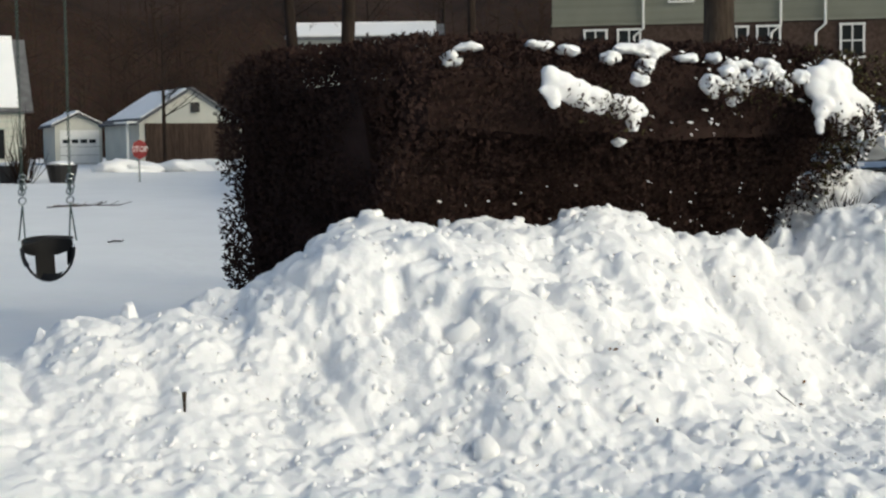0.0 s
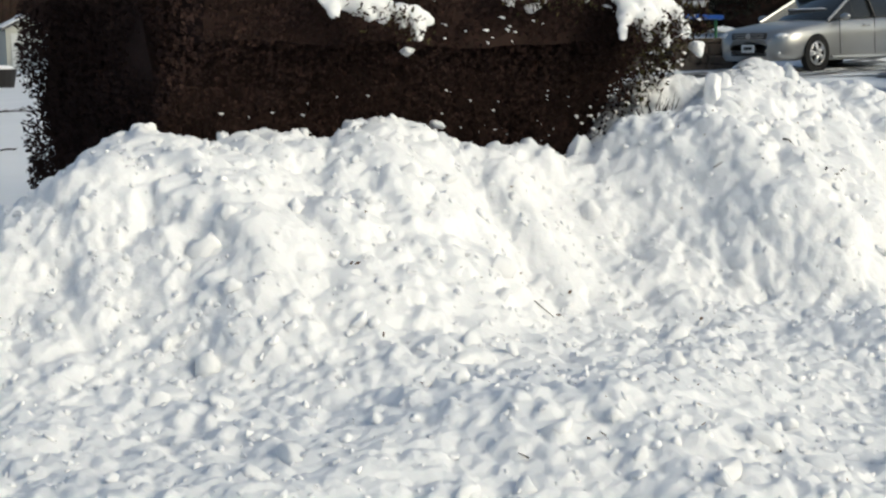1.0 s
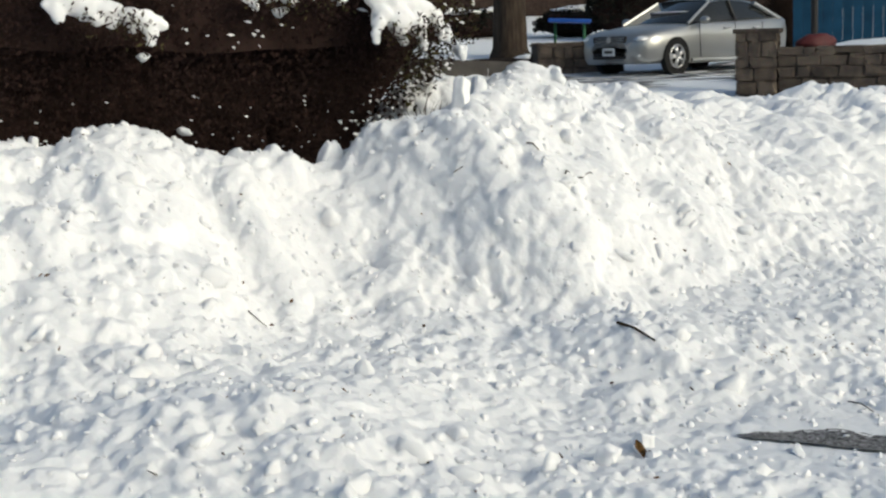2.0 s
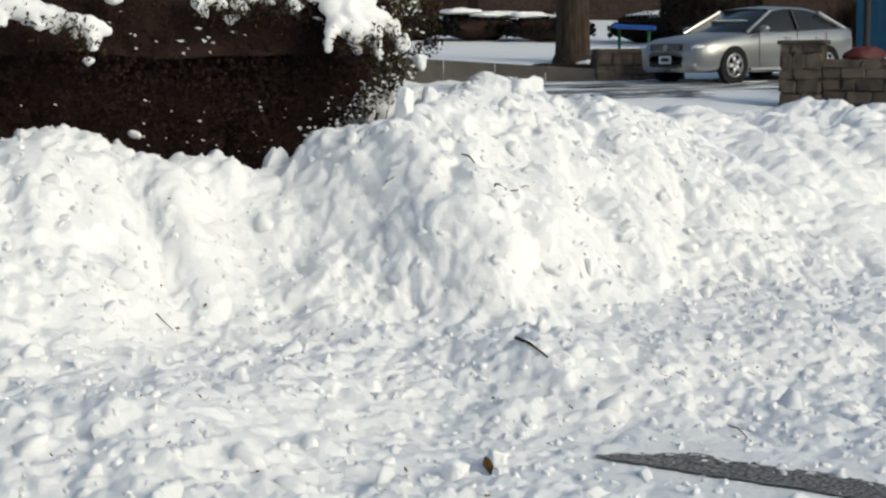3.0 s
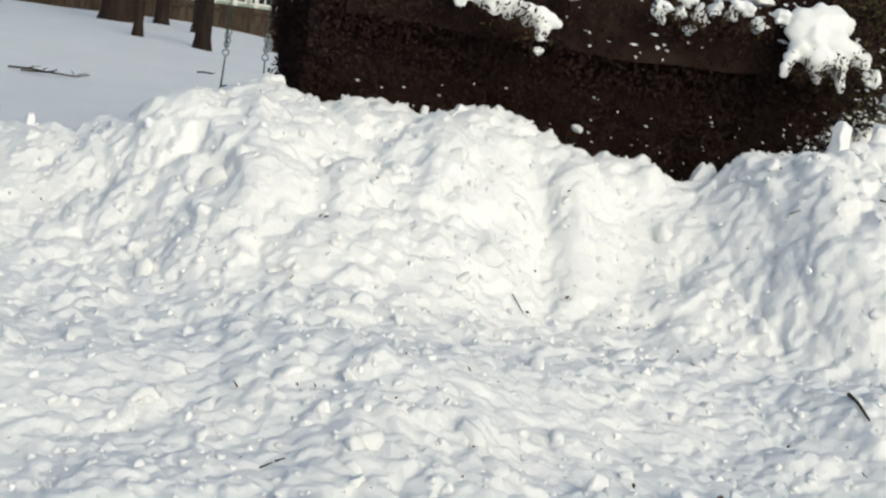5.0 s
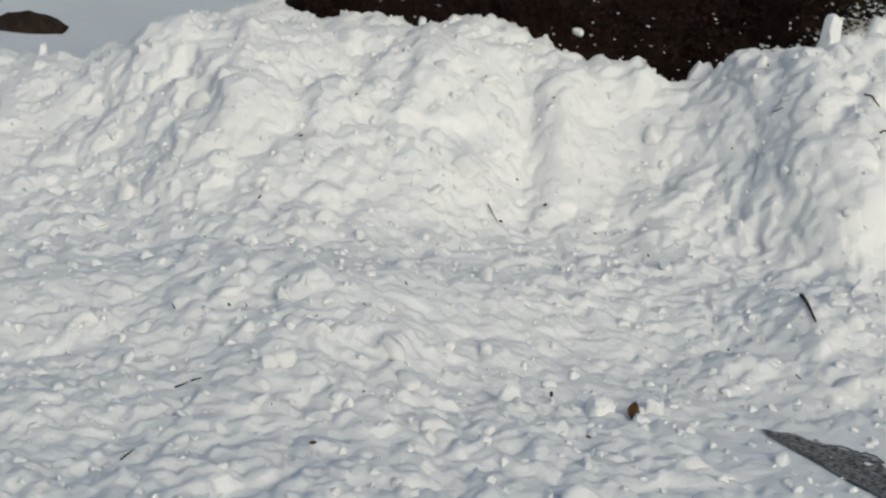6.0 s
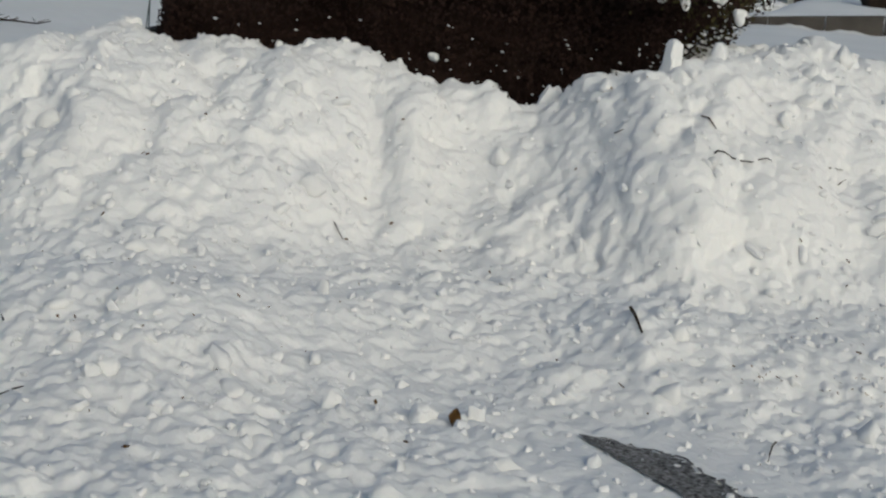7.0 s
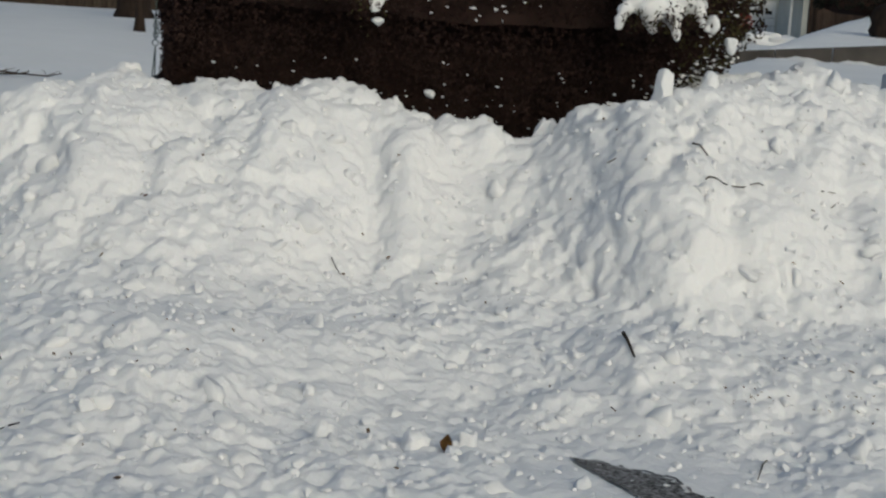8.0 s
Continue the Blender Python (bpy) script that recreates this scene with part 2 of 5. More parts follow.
def heap_z(x, y):
    xs = x + 0.10 * fbm(x * 0.9 + 5, y * 1.3, 9, 2) * step((4.0 - y) / 1.5)
    c, h = (sum(np.interp(xs + o, CREST_X, row) for o in (-0.1, 0, 0.1)) / 3 for row in (CREST_Y, CREST_H))
    w = sum(np.interp(xs + o, CREST_X, REACH) for o in (-0.5, -0.25, 0, 0.25, 0.5)) / 5
    u = (c + 0.05 * fbm(x * 1.1, y * 0.3, 5, 2) - y) / w
    front = h * (1 - step(np.clip(u, 0, 1)))
    back = h * step(1 - np.clip((y - c) / 1.7, 0, 1))
    ridge = np.where(u > 0, front, back)
    # the shovelled layer in front, thinner towards the bared driveway
    start = np.interp(x, (-3, -0.6, 0.1, 0.7, 1.0, 4), (-0.6, -0.2, 0.3, 0.35, -0.1, -0.3)) + 0.15 * vnoise(x * 0.9, y * 0, 7)
    apron = 0.31 * step((y - start) / 1.3) * step((7.5 - y) / 2.5) * step((x + 7) / 3)
    apron = apron + mound(x, y, -1.45, 0.2, 0.75, 1.1, 0.24) + mound(x, y, 1.05, 0.95, 0.6, 0.6, 0.09)
    soft = np.sqrt((ridge - apron) ** 2 + 0.07)
    g = ground_z(x, y)
    base = np.where(y < c, 0.5 * (ridge + apron + soft) - 0.13 * (1 - step((ridge - 0.2) / 0.8)), ridge)
    # a nose that stands out of the face, the drift against the hedge's end, half-buried boulders of snow
    base = base + mound(x, y, -0.12, 3.0, 0.16, 0.5, 0.16) - mound(x, y, -0.42, 3.1, 0.13, 0.5, 0.09)
    base = base + mound(x, y, -2.2, 3.2, 0.22, 0.8, 0.13) - mound(x, y, -2.65, 3.0, 0.25, 0.8, 0.10)
    base = base + mound(x, y, -2.75, 3.45, 0.38, 0.5, 0.27)
    base = np.maximum(base, mound(x, y, 2.4, 4.6, 1.5, 0.6, 1.64))
    base = np.maximum(base, mound(x, y, 3.8, 5.2, 0.6, 0.5, 1.45))
    base = base + mound(x, y, 0.66, 0.56, 0.22, 0.17, 0.09) + mound(x, y, -1.55, 0.55, 0.16, 0.12, 0.07) + mound(x, y, 2.9, 2.35, 0.35, 0.3, 0.10) + mound(x, y, 0.47, 2.5, 0.22, 0.28, 0.16)
    return np.maximum(base, g - 0.1)


def clods(x, y, z, seed):
    """Rounded lumps in jittered unit cells of space, 0 to about 0.9."""
    i, j, k = np.floor(x), np.floor(y), np.floor(z)
    out = np.zeros_like(x)
    for a in (-1, 0, 1):
        for b in (-1, 0, 1):
            for c in (-1, 0, 1):
                q, s = i + a + 57.0 * (k + c), j + b - 31.0 * (k + c)
                cx, cy, cz = i + a + hashed(q, s, seed), j + b + hashed(q, s, seed + 1), k + c + hashed(q, s, seed + 2)
                r = 0.45 + 0.55 * hashed(q, s, seed + 3)
                d = ((x - cx) ** 2 + (y - cy) ** 2 + (z - cz) ** 2) / r**2
                out = np.maximum(out, np.sqrt(np.clip(1 - d, 0, 1)) * r * (0.35 + 0.65 * hashed(q, s, seed + 4)))
    return out


def heap_detail(x, y, z):
    """How far the broken snow stands out from the heap's smooth form, along its normal."""
    high = step((z - 0.25) / 0.5)
    crest = step((z - 0.95) / 0.3)
    wx, wy, wz = (v + 0.035 * fbm(x * 5 + z * 3, y * 5 - z * 2, n, 2) for v, n in ((x, 23), (y, 29), (z, 37)))
    patch = step(0.5 + 0.8 * fbm(x * 0.9, y * 0.9 + z, 61, 3))
    smooth = step(0.2 + 1.2 * fbm(x * 1.6 + 7, y * 1.1 + z * 1.5, 67, 2))
    fold = np.abs(vnoise(wx * 3.1 + 0.4 * vnoise(x * 1.2, y * 1.2, 31), y * 0.7 + z * 0.5, 21))
    d = 0.07 * high * fbm(x * 1.9, y * 0.8 + z * 0.5, 41, 3) + 0.05 * high * (fold - 0.4)
    d = d + 0.13 * (0.45 + 0.55 * high) * (clods(wx * 2.7, wy * 1.9, wz * 1.9, 51) - 0.3)
    d = d + 0.072 * (clods(wx * 5.2, wy * 4.4, wz * 4.2, 71) - 0.3) * (0.45 + 0.55 * patch) * (1 - 0.4 * smooth)
    d = d + 0.046 * (clods(wx * 11, wy * 10, wz * 10, 91) - 0.3) * (0.65 + 0.35 * patch) * (1 - 0.4 * smooth)
    d = d + 0.032 * (clods(wx * 23, wy * 22, wz * 22, 97) - 0.3) * (0.85 - 0.3 * smooth)
    d = d + 0.05 * crest * (clods(wx * 8, wy * 8, wz * 8, 121) - 0.25)
    d = d + 0.010 * fbm(x * 14, y * 14 + z * 9, 95, 3)
    # trodden flat beside the bared wedge of driveway
    along, off = (x - 0.56) * 0.42 - (y + 0.19) * 0.91, (x - 0.56) * 0.91 + (y + 0.19) * 0.42
    flat = step((along + 0.15) / 0.3) * step((0.75 - np.abs(off - 0.15)) / 0.45)
    return d * step((y + 3.3) / 1.8) * (1 - 0.85 * flat)


def sheet(name, gx, gy, gz_, mat):
    co = np.stack([gx, gy, gz_], -1).reshape(-1, 3)
    ny, nx = gx.shape
    idx = np.arange(nx * ny).reshape(ny, nx)
    quads = np.stack([idx[:-1, :-1], idx[:-1, 1:], idx[1:, 1:], idx[1:, :-1]], -1).reshape(-1, 4)
    me = bpy.data.meshes.new(name)
    me.vertices.add(len(co))
    me.vertices.foreach_set("co", co.ravel())
    me.loops.add(quads.size)
    me.loops.foreach_set("vertex_index", quads.ravel().astype(np.int32))
    me.polygons.add(len(quads))
    me.polygons.foreach_set("loop_start", np.arange(0, quads.size, 4, dtype=np.int32))
    me.update(calc_edges=True)
    me.validate()
    me.materials.append(M[mat])
    me.shade_smooth()
    return new(name, me)


def ground_sheet(x, y):
    inside = (x > -9.4) & (x < 11.4) & (y > -3.4) & (y < 6.9)
    z = ground_z(x, y) + 0.035 * fbm(x * 0.35, y * 0.35, 3, 3) * step((y - 6) / 6)
    return np.where(inside, z - 0.35, z)


def spread(lo, hi, a, b, near, far):
    """Even steps from a to b, and growing ones out to lo and hi."""
    mid = list(np.arange(a, b, near))
    up, s = [b], near
    while up[-1] < hi:
        s = min(s * 1.18, far)
        up.append(up[-1] + s)
    dn, s = [], near
    v = a
    while v > lo:
        s = min(s * 1.18, far)
        v -= s
        dn.append(v)
    return np.array(dn[::-1] + mid + up)


lx, ly = np.meshgrid(spread(-1500, 1500, -12, 24, 0.3, 90), spread(-1500, 1500, -4, 30, 0.3, 90))
ground = tagged(sheet("ground", lx, ly, ground_sheet(lx, ly), "snow"), "wide snow-covered lawn and street, gently rising", "snow ground", kind="structure")

hx = np.concatenate([np.arange(-9.5, -4.8, 0.05), np.arange(-4.8, 4.6, 0.018), np.arange(4.6, 11.51, 0.04)])
hy = np.concatenate([np.arange(-3.5, -2.2, 0.05), np.arange(-2.2, 4.9, 0.018), np.arange(4.9, 7.01, 0.05)])
px, py = np.meshgrid(hx, hy)
edge = np.minimum.reduce([(px + 9.5) / 1.5, (11.5 - px) / 1.5, (py + 3.5) / 0.8, (7.0 - py) / 0.8])
pz = heap_z(px, py)
sy, sx = np.gradient(pz, hy, hx)
ln = np.sqrt(1 + sx**2 + sy**2)
out = heap_detail(px, py, pz) * step(edge)
heap = sheet("snow_bank", px - out * sx / ln, py - out * sy / ln, pz + out / ln - 0.01 * (1 - step(edge)), "snow_heap")
tagged(heap, "large bank of shovelled white snow, lumpy and furrowed", "snow bank")
heap_tree = BVHTree.FromPolygons([v.co[:] for v in heap.data.vertices], [p.vertices[:] for p in heap.data.polygons])


def hz(x, y):
    got = heap_tree.ray_cast(Vector((x, y, 5)), Vector((0, 0, -1)))[0]
    return got.z if got else gz(x, y)


# ---- hedge ----
HX0, HX1, HY0, HY1, HTOP = -2.0, 2.38, 4.55, 6.4, 2.54


def hedge():
    ob = thing("hedge", "dense dark clipped evergreen hedge behind the snow bank", "hedge", at=(0, 5, 0.3))
    rng = np.random.default_rng(4)
    off = np.array([0, 5, 0.3])

    def skin(p):
        """Pushes a place on the box outward or inward, for an uneven outline."""
        n1 = noise.noise(Vector(p) * 1.3)
        n2 = noise.noise(Vector(p) * 3.6 + Vector((9, 0, 0)))
        return 0.13 * n1 + 0.07 * n2

    def surface(n):
        w, d, h = HX1 - HX0, HY1 - HY0, HTOP - 0.25
        areas = np.array([w * h, w * d, 2.2 * d * h, d * h])
        side = rng.choice(4, n, p=areas / areas.sum())
        out = []
        for s in side:
            a, b = rng.random(2)
            if s == 0:
                p, nn = (HX0 + a * w, HY0, 0.25 + b * h), (0, -1, 0)
            elif s == 1:
                p, nn = (HX0 + a * w, HY0 + b * d, HTOP), (0, 0, 1)
            elif s == 2:
                p, nn = (HX0, HY0 + a * d, 0.25 + b * h), (-1, 0, 0)
            else:
                p, nn = (HX1, HY0 + a * d, 0.25 + b * h), (1, 0, 0)
            p, nn = np.array(p), np.array(nn, float)
            # rounded shoulders and a foot that narrows
            tx = min(p[0] - HX0, HX1 - p[0])
            ty = min(p[1] - HY0, HY1 - p[1])
            tz = HTOP - p[2]
            r = 0.28
            if s != 1 and tz < r:
                p = p - nn * (r - math.sqrt(max(r * r - (r - tz) ** 2, 0)))
            if s == 1 and ty < r:
                p[2] -= r - math.sqrt(max(r * r - (r - ty) ** 2, 0))
            if s == 1 and tx < r:
                p[2] -= r - math.sqrt(max(r * r - (r - tx) ** 2, 0))
            if s == 3 or p[0] > 1.0:
                p[0] -= 0.85 * max(0, 1.9 - p[2]) * min(max((p[0] - 0.6) / 1.2, 0), 1)
            if s == 0:
                p[1] -= 0.36 * min(max((p[2] - 1.35) / 0.7, 0), 1)
            if s == 2:
                p[0] -= 0.13 * (p[1] - HY0)
            if s == 1:
                p[1] = HY0 - 0.2 + (p[1] - HY0) * 1.1
            out.append((p + nn * skin(p), nn))
        return out

    verts, faces, lit_v, lit_f = [], [], [], []
    for k, (p, nn) in enumerate(surface(100000)):
        depth = rng.random() ** 1.5 * 0.16
        p = p - nn * depth - off
        ax = rng.normal(size=3) * 0.8 + nn * 0.5 + np.array([0, 0, 0.55])
        ax /= np.linalg.norm(ax)
        bx = np.cross(ax, rng.normal(size=3))
        bx /= np.linalg.norm(bx)
        ln, wd = rng.uniform(0.02, 0.055), rng.uniform(0.007, 0.015)
        # sun on the hedge's right end is painted: some leaves there get the olive
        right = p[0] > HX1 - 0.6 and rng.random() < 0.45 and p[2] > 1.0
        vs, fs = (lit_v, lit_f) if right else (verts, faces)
        i = len(vs)
        vs += [p - bx * wd * 0.4, p + ax * ln * 0.5 - bx * wd, p + ax * ln, p + ax * ln * 0.55 + bx * wd]
        fs.append((i, i + 1, i + 2, i + 3))
    # sprigs that poke out before the snow lying on the face
    for cx, cy, cz, n in ((-0.62, 3.86, 2.06, 160), (-0.52, 3.84, 1.98, 120), (-0.85, 3.90, 2.10, 60), (1.40, 3.86, 1.93, 160), (1.57, 3.85, 1.95, 160), (1.75, 3.90, 2.00, 160), (1.85, 3.95, 2.15, 120), (0.45, 4.0, 2.20, 120), (0.65, 4.0, 2.18, 160), (0.85, 4.0, 2.22, 160), (1.05, 4.0, 2.20, 120)):
        for k in range(n):
            p = np.array([cx, cy, cz]) + rng.normal(size=3) * (0.07, 0.03, 0.06) - off
            ax = rng.normal(size=3) * 0.6 + (0, -0.4, 0.5)
            ax /= np.linalg.norm(ax)
            bx = np.cross(ax, rng.normal(size=3))
            bx /= np.linalg.norm(bx)
            l2, wd = rng.uniform(0.02, 0.05), rng.uniform(0.006, 0.012)
            # every fourth sprig takes the olive with sunlight in its colour
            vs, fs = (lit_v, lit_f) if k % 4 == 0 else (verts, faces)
            i = len(vs)
            vs += [p - bx * wd * 0.4, p + ax * l2 * 0.5 - bx * wd, p + ax * l2, p + ax * l2 * 0.55 + bx * wd]
            fs.append((i, i + 1, i + 2, i + 3))
    raw("foliage", verts, faces, "leafage", ob, "dark brown-green scale leaves")
    raw("tip_foliage", lit_v, lit_f, "leafage_lit", ob, "leaves coloured a brighter olive as if sunlit")
    # solid dark core, added to close the gaps between the leaves
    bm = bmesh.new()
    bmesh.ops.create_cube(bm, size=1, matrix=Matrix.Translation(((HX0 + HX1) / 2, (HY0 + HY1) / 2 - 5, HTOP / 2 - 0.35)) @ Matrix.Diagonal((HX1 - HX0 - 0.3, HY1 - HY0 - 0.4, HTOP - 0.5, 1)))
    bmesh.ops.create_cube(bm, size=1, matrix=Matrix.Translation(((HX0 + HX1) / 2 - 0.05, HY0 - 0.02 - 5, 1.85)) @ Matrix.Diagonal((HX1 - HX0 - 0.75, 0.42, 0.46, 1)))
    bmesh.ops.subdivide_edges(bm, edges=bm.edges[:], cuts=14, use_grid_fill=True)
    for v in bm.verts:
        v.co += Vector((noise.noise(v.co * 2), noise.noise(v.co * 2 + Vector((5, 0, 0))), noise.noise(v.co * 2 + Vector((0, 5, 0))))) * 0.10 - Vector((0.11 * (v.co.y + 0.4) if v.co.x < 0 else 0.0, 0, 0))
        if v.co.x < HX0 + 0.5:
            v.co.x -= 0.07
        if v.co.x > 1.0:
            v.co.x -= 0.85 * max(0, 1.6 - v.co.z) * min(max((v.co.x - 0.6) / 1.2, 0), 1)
    part("inner_growth", bm, "core", ob, "solid dark core behind the leaves")
    for k in range(9):
        x = HX0 + 0.4 + k * 0.44
        part("stem", tube([(x, 0, 0), (x + 0.05, -0.05, 0.8), (x - 0.03, 0.03, 1.7)], [0.05, 0.04, 0.02], 6), "bark_dark", ob)
    # flecks of snow caught on the twigs
    vs, fs = [], []
    for k in range(230):
        x = rng.uniform(HX0 + 0.1, HX1 - 0.5)
        z = 0.9 + abs(rng.normal(0, 0.35))
        if k > 140:
            x, z = rng.uniform(-0.4, 2.25), rng.uniform(1.9, 2.5)
            z = z - rng.random() * 0.5 * (x > 1.9)
        p = np.array([x, HY0 - 0.10 - 0.36 * min(max((z - 1.35) / 0.7, 0), 1) + rng.uniform(-0.06, 0.03), z]) - off
        s = rng.uniform(0.004, 0.012) + (k > 140) * 0.014 * rng.random() ** 3
        i = len(vs)
        j = rng.uniform(0.4, 1.6, 5)
        vs += [p + np.array([-s * j[0] * 1.5, 0, 0.3 * s]), p + np.array([s * (j[1] - 1), -s, -s * j[2]]), p + np.array([s * j[3] * 1.5, 0, 0]), p + np.array([0, s * 0.6, 0]), p + np.array([s * (j[4] - 1), 0, s * 0.7])]
        fs += [(i, i + 1, i + 4), (i + 1, i + 2, i + 4), (i + 2, i + 3, i + 4), (i + 3, i, i + 4), (i, i + 3, i + 2, i + 1)]
    for k in range(80):
        p = np.array([rng.uniform(1.3, 2.25), 4.32 + rng.uniform(-0.1, 0.3), 0]) - off
        p[2] = 1.22 + (p[0] - 1.3) * 0.55 + abs(rng.normal(0, 0.07)) - off[2]
        s = rng.uniform(0.006, 0.017)
        i = len(vs)
        j = rng.uniform(0.4, 1.6, 4)
        vs += [p + np.array([-s * j[0] * 1.5, 0, 0.3 * s]), p + np.array([0, -s, -s * j[2]]), p + np.array([s * j[3] * 1.5, 0, 0]), p + np.array([0, s * 0.6, 0]), p + np.array([0, 0, s * 0.7])]
        fs += [(i, i + 1, i + 4), (i + 1, i + 2, i + 4), (i + 2, i + 3, i + 4), (i + 3, i, i + 4), (i, i + 3, i + 2, i + 1)]
    tagged(raw("snow_flecks", vs, fs, "snow_soft", ob, "specks of snow on the twigs"), kind="stuff")
    return ob


hedge()


def snow_clump(at, size, seed, drip=0, label="ragged clump of snow lying on the hedge"):
    """A cushion of snow with a ragged outline and fingers that hang down."""
    rng = random.Random(seed)
    bm = bmesh.new()
    blob((0, 0, 0), (size[0] * 0.95, size[1] * 0.9, size[2] * 0.85), seed, 0.45, 4, bm, 2.4)
    for k in range(7):
        a, q = rng.uniform(0, 6.283), rng.uniform(0.4, 1.0)
        s = rng.uniform(0.12, 0.34)
        blob((math.cos(a) * q * size[0], rng.uniform(-0.7, 0.2) * size[1], math.sin(a) * q * size[2]), (size[0] * s + 0.012, size[1] * 0.5, size[2] * s + 0.012), seed + k, 0.5, 2, bm)
    for k in range(drip * 2):
        a = rng.uniform(-1, 1)
        ln = rng.uniform(0.4, 1.1)
        blob((a * size[0], -size[1] * 0.5, -size[2] * (0.5 + ln * 0.5)), (rng.uniform(0.014, 0.032), 0.03, size[2] * ln * 0.6), seed + 20 + k, 0.5, 2, bm)
    ob = part("snow_clump", bm, "snow_soft", None, "", True)
    melt = ob.modifiers.new("meld", "REMESH")
    melt.mode, melt.voxel_size, melt.use_smooth_shade = "VOXEL", 0.011, True
    ease = ob.modifiers.new("ease", "SMOOTH")
    ease.factor, ease.iterations = 0.5, 5
    ob.location = at
    return tagged(ob, label, "snow clump", "snow on the hedge")



def snow_slab(balls, seed, label):
    """A settled slab of snow, melded from overlapping rounded masses (x, y, z, radius)."""
    bm = bmesh.new()
    c = Vector(balls[0][:3])
    for k, (x, y, z, r) in enumerate(balls):
        blob(Vector((x, y, z)) - c, (r * 1.15, r, r), seed + k, 0.25, 3, bm, 2.0)
    ob = part("snow_clump", bm, "snow_soft", None, "", True)
    melt = ob.modifiers.new("meld", "REMESH")
    melt.mode, melt.voxel_size, melt.use_smooth_shade = "VOXEL", 0.010, True
    ease = ob.modifiers.new("ease", "SMOOTH")
    ease.factor, ease.iterations = 0.6, 16
    ob.location = c
    return tagged(ob, label, "snow clump", "snow on the hedge")


snow_slab(((-1.02, 4.0, 2.30, 0.055), (-0.99, 4.0, 2.26, 0.075), (-0.92, 4.0, 2.22, 0.095), (-0.82, 3.98, 2.18, 0.095), (-0.72, 3.96, 2.15, 0.085), (-0.63, 3.95, 2.13, 0.07),
           (-1.02, 3.98, 2.17, 0.05), (-1.01, 3.97, 2.11, 0.04), (-1.08, 3.99, 2.19, 0.03), (-0.78, 3.93, 2.10, 0.05), (-0.68, 3.92, 2.07, 0.04)), 31, "smooth wedge of snow resting on the hedge's face")
snow_slab(((-0.56, 3.92, 2.11, 0.065), (-0.47, 3.90, 2.09, 0.07), (-0.40, 3.90, 2.07, 0.055), (-0.44, 3.88, 2.00, 0.05), (-0.45, 3.87, 1.95, 0.035), (-0.55, 3.90, 2.04, 0.04), (-0.35, 3.90, 2.05, 0.04)), 47, "small ragged slab of snow on the hedge's face")
snow_slab(((1.40, 4.05, 2.30, 0.10), (1.50, 4.05, 2.31, 0.12), (1.60, 4.08, 2.32, 0.12), (1.68, 4.10, 2.29, 0.09), (1.36, 4.02, 2.22, 0.08), (1.48, 4.0, 2.18, 0.12), (1.60, 4.0, 2.16, 0.12), (1.72, 4.0, 2.12, 0.10), (1.82, 4.0, 2.10, 0.075), (1.38, 3.97, 2.10, 0.08), (1.50, 3.95, 2.06, 0.10), (1.62, 3.95, 2.05, 0.09),
           (1.30, 3.92, 2.04, 0.05), (1.27, 3.90, 1.97, 0.04), (1.26, 3.89, 1.92, 0.03), (1.48, 3.92, 1.97, 0.05), (1.50, 3.90, 1.91, 0.035), (1.66, 3.92, 1.96, 0.045), (1.67, 3.90, 1.90, 0.035), (1.68, 3.90, 1.86, 0.025), (1.84, 3.97, 2.03, 0.045), (1.86, 3.95, 1.97, 0.03)), 63, "large slab of snow with fingers hanging from the hedge's corner")
for k, (x, z, sx, sz, drip) in enumerate((
        (-1.58, 2.40, 0.06, 0.05, 0), (-1.45, 2.47, 0.11, 0.025, 0), (-0.9, 2.50, 0.11, 0.025, 0), (-0.65, 2.47, 0.08, 0.03, 0),
        (-0.30, 2.43, 0.07, 0.055, 0), (-0.16, 2.50, 0.13, 0.04, 0), (0.08, 2.49, 0.14, 0.055, 0), (0.0, 2.38, 0.06, 0.05, 0), (-0.24, 2.27, 0.05, 0.045, 0),
        (0.36, 2.44, 0.09, 0.03, 0), (0.38, 2.25, 0.06, 0.07, 1), (0.56, 2.34, 0.07, 0.05, 1), (0.66, 2.25, 0.05, 0.06, 1), (0.82, 2.40, 0.10, 0.035, 0), (0.52, 2.24, 0.04, 0.05, 0), (0.76, 2.30, 0.05, 0.06, 0), (0.88, 2.27, 0.04, 0.05, 0), (0.60, 2.14, 0.035, 0.03, 0), (-0.42, 1.86, 0.035, 0.025, 0),
        (0.95, 2.34, 0.08, 0.045, 1), (1.08, 2.24, 0.05, 0.05, 0), (1.14, 2.41, 0.11, 0.04, 0), (1.24, 2.32, 0.06, 0.05, 1), (0.62, 2.45, 0.05, 0.04, 0), (1.95, 1.98, 0.05, 0.06, 2), (2.1, 1.84, 0.04, 0.05, 2), (-0.02, 1.35, 0.035, 0.03, 0))):
    y = 4.07 if z < 2.36 else 4.30
    if z < 1.5:
        y = 4.36
    snow_clump((x, y, z), (sx, 0.08, sz), 3 + k * 11, drip)


# ---- loose bits on the snow ----
def stick(points, r, label, name="stick"):
    ob = part(name, tube(points, [r * (1 - 0.5 * i / (len(points) - 1)) for i in range(len(points))], 6), "twig")
    return tagged(ob, label, "stick")


def on_heap(x, y, up=0.0):
    return (x, y, hz(x, y) + up)


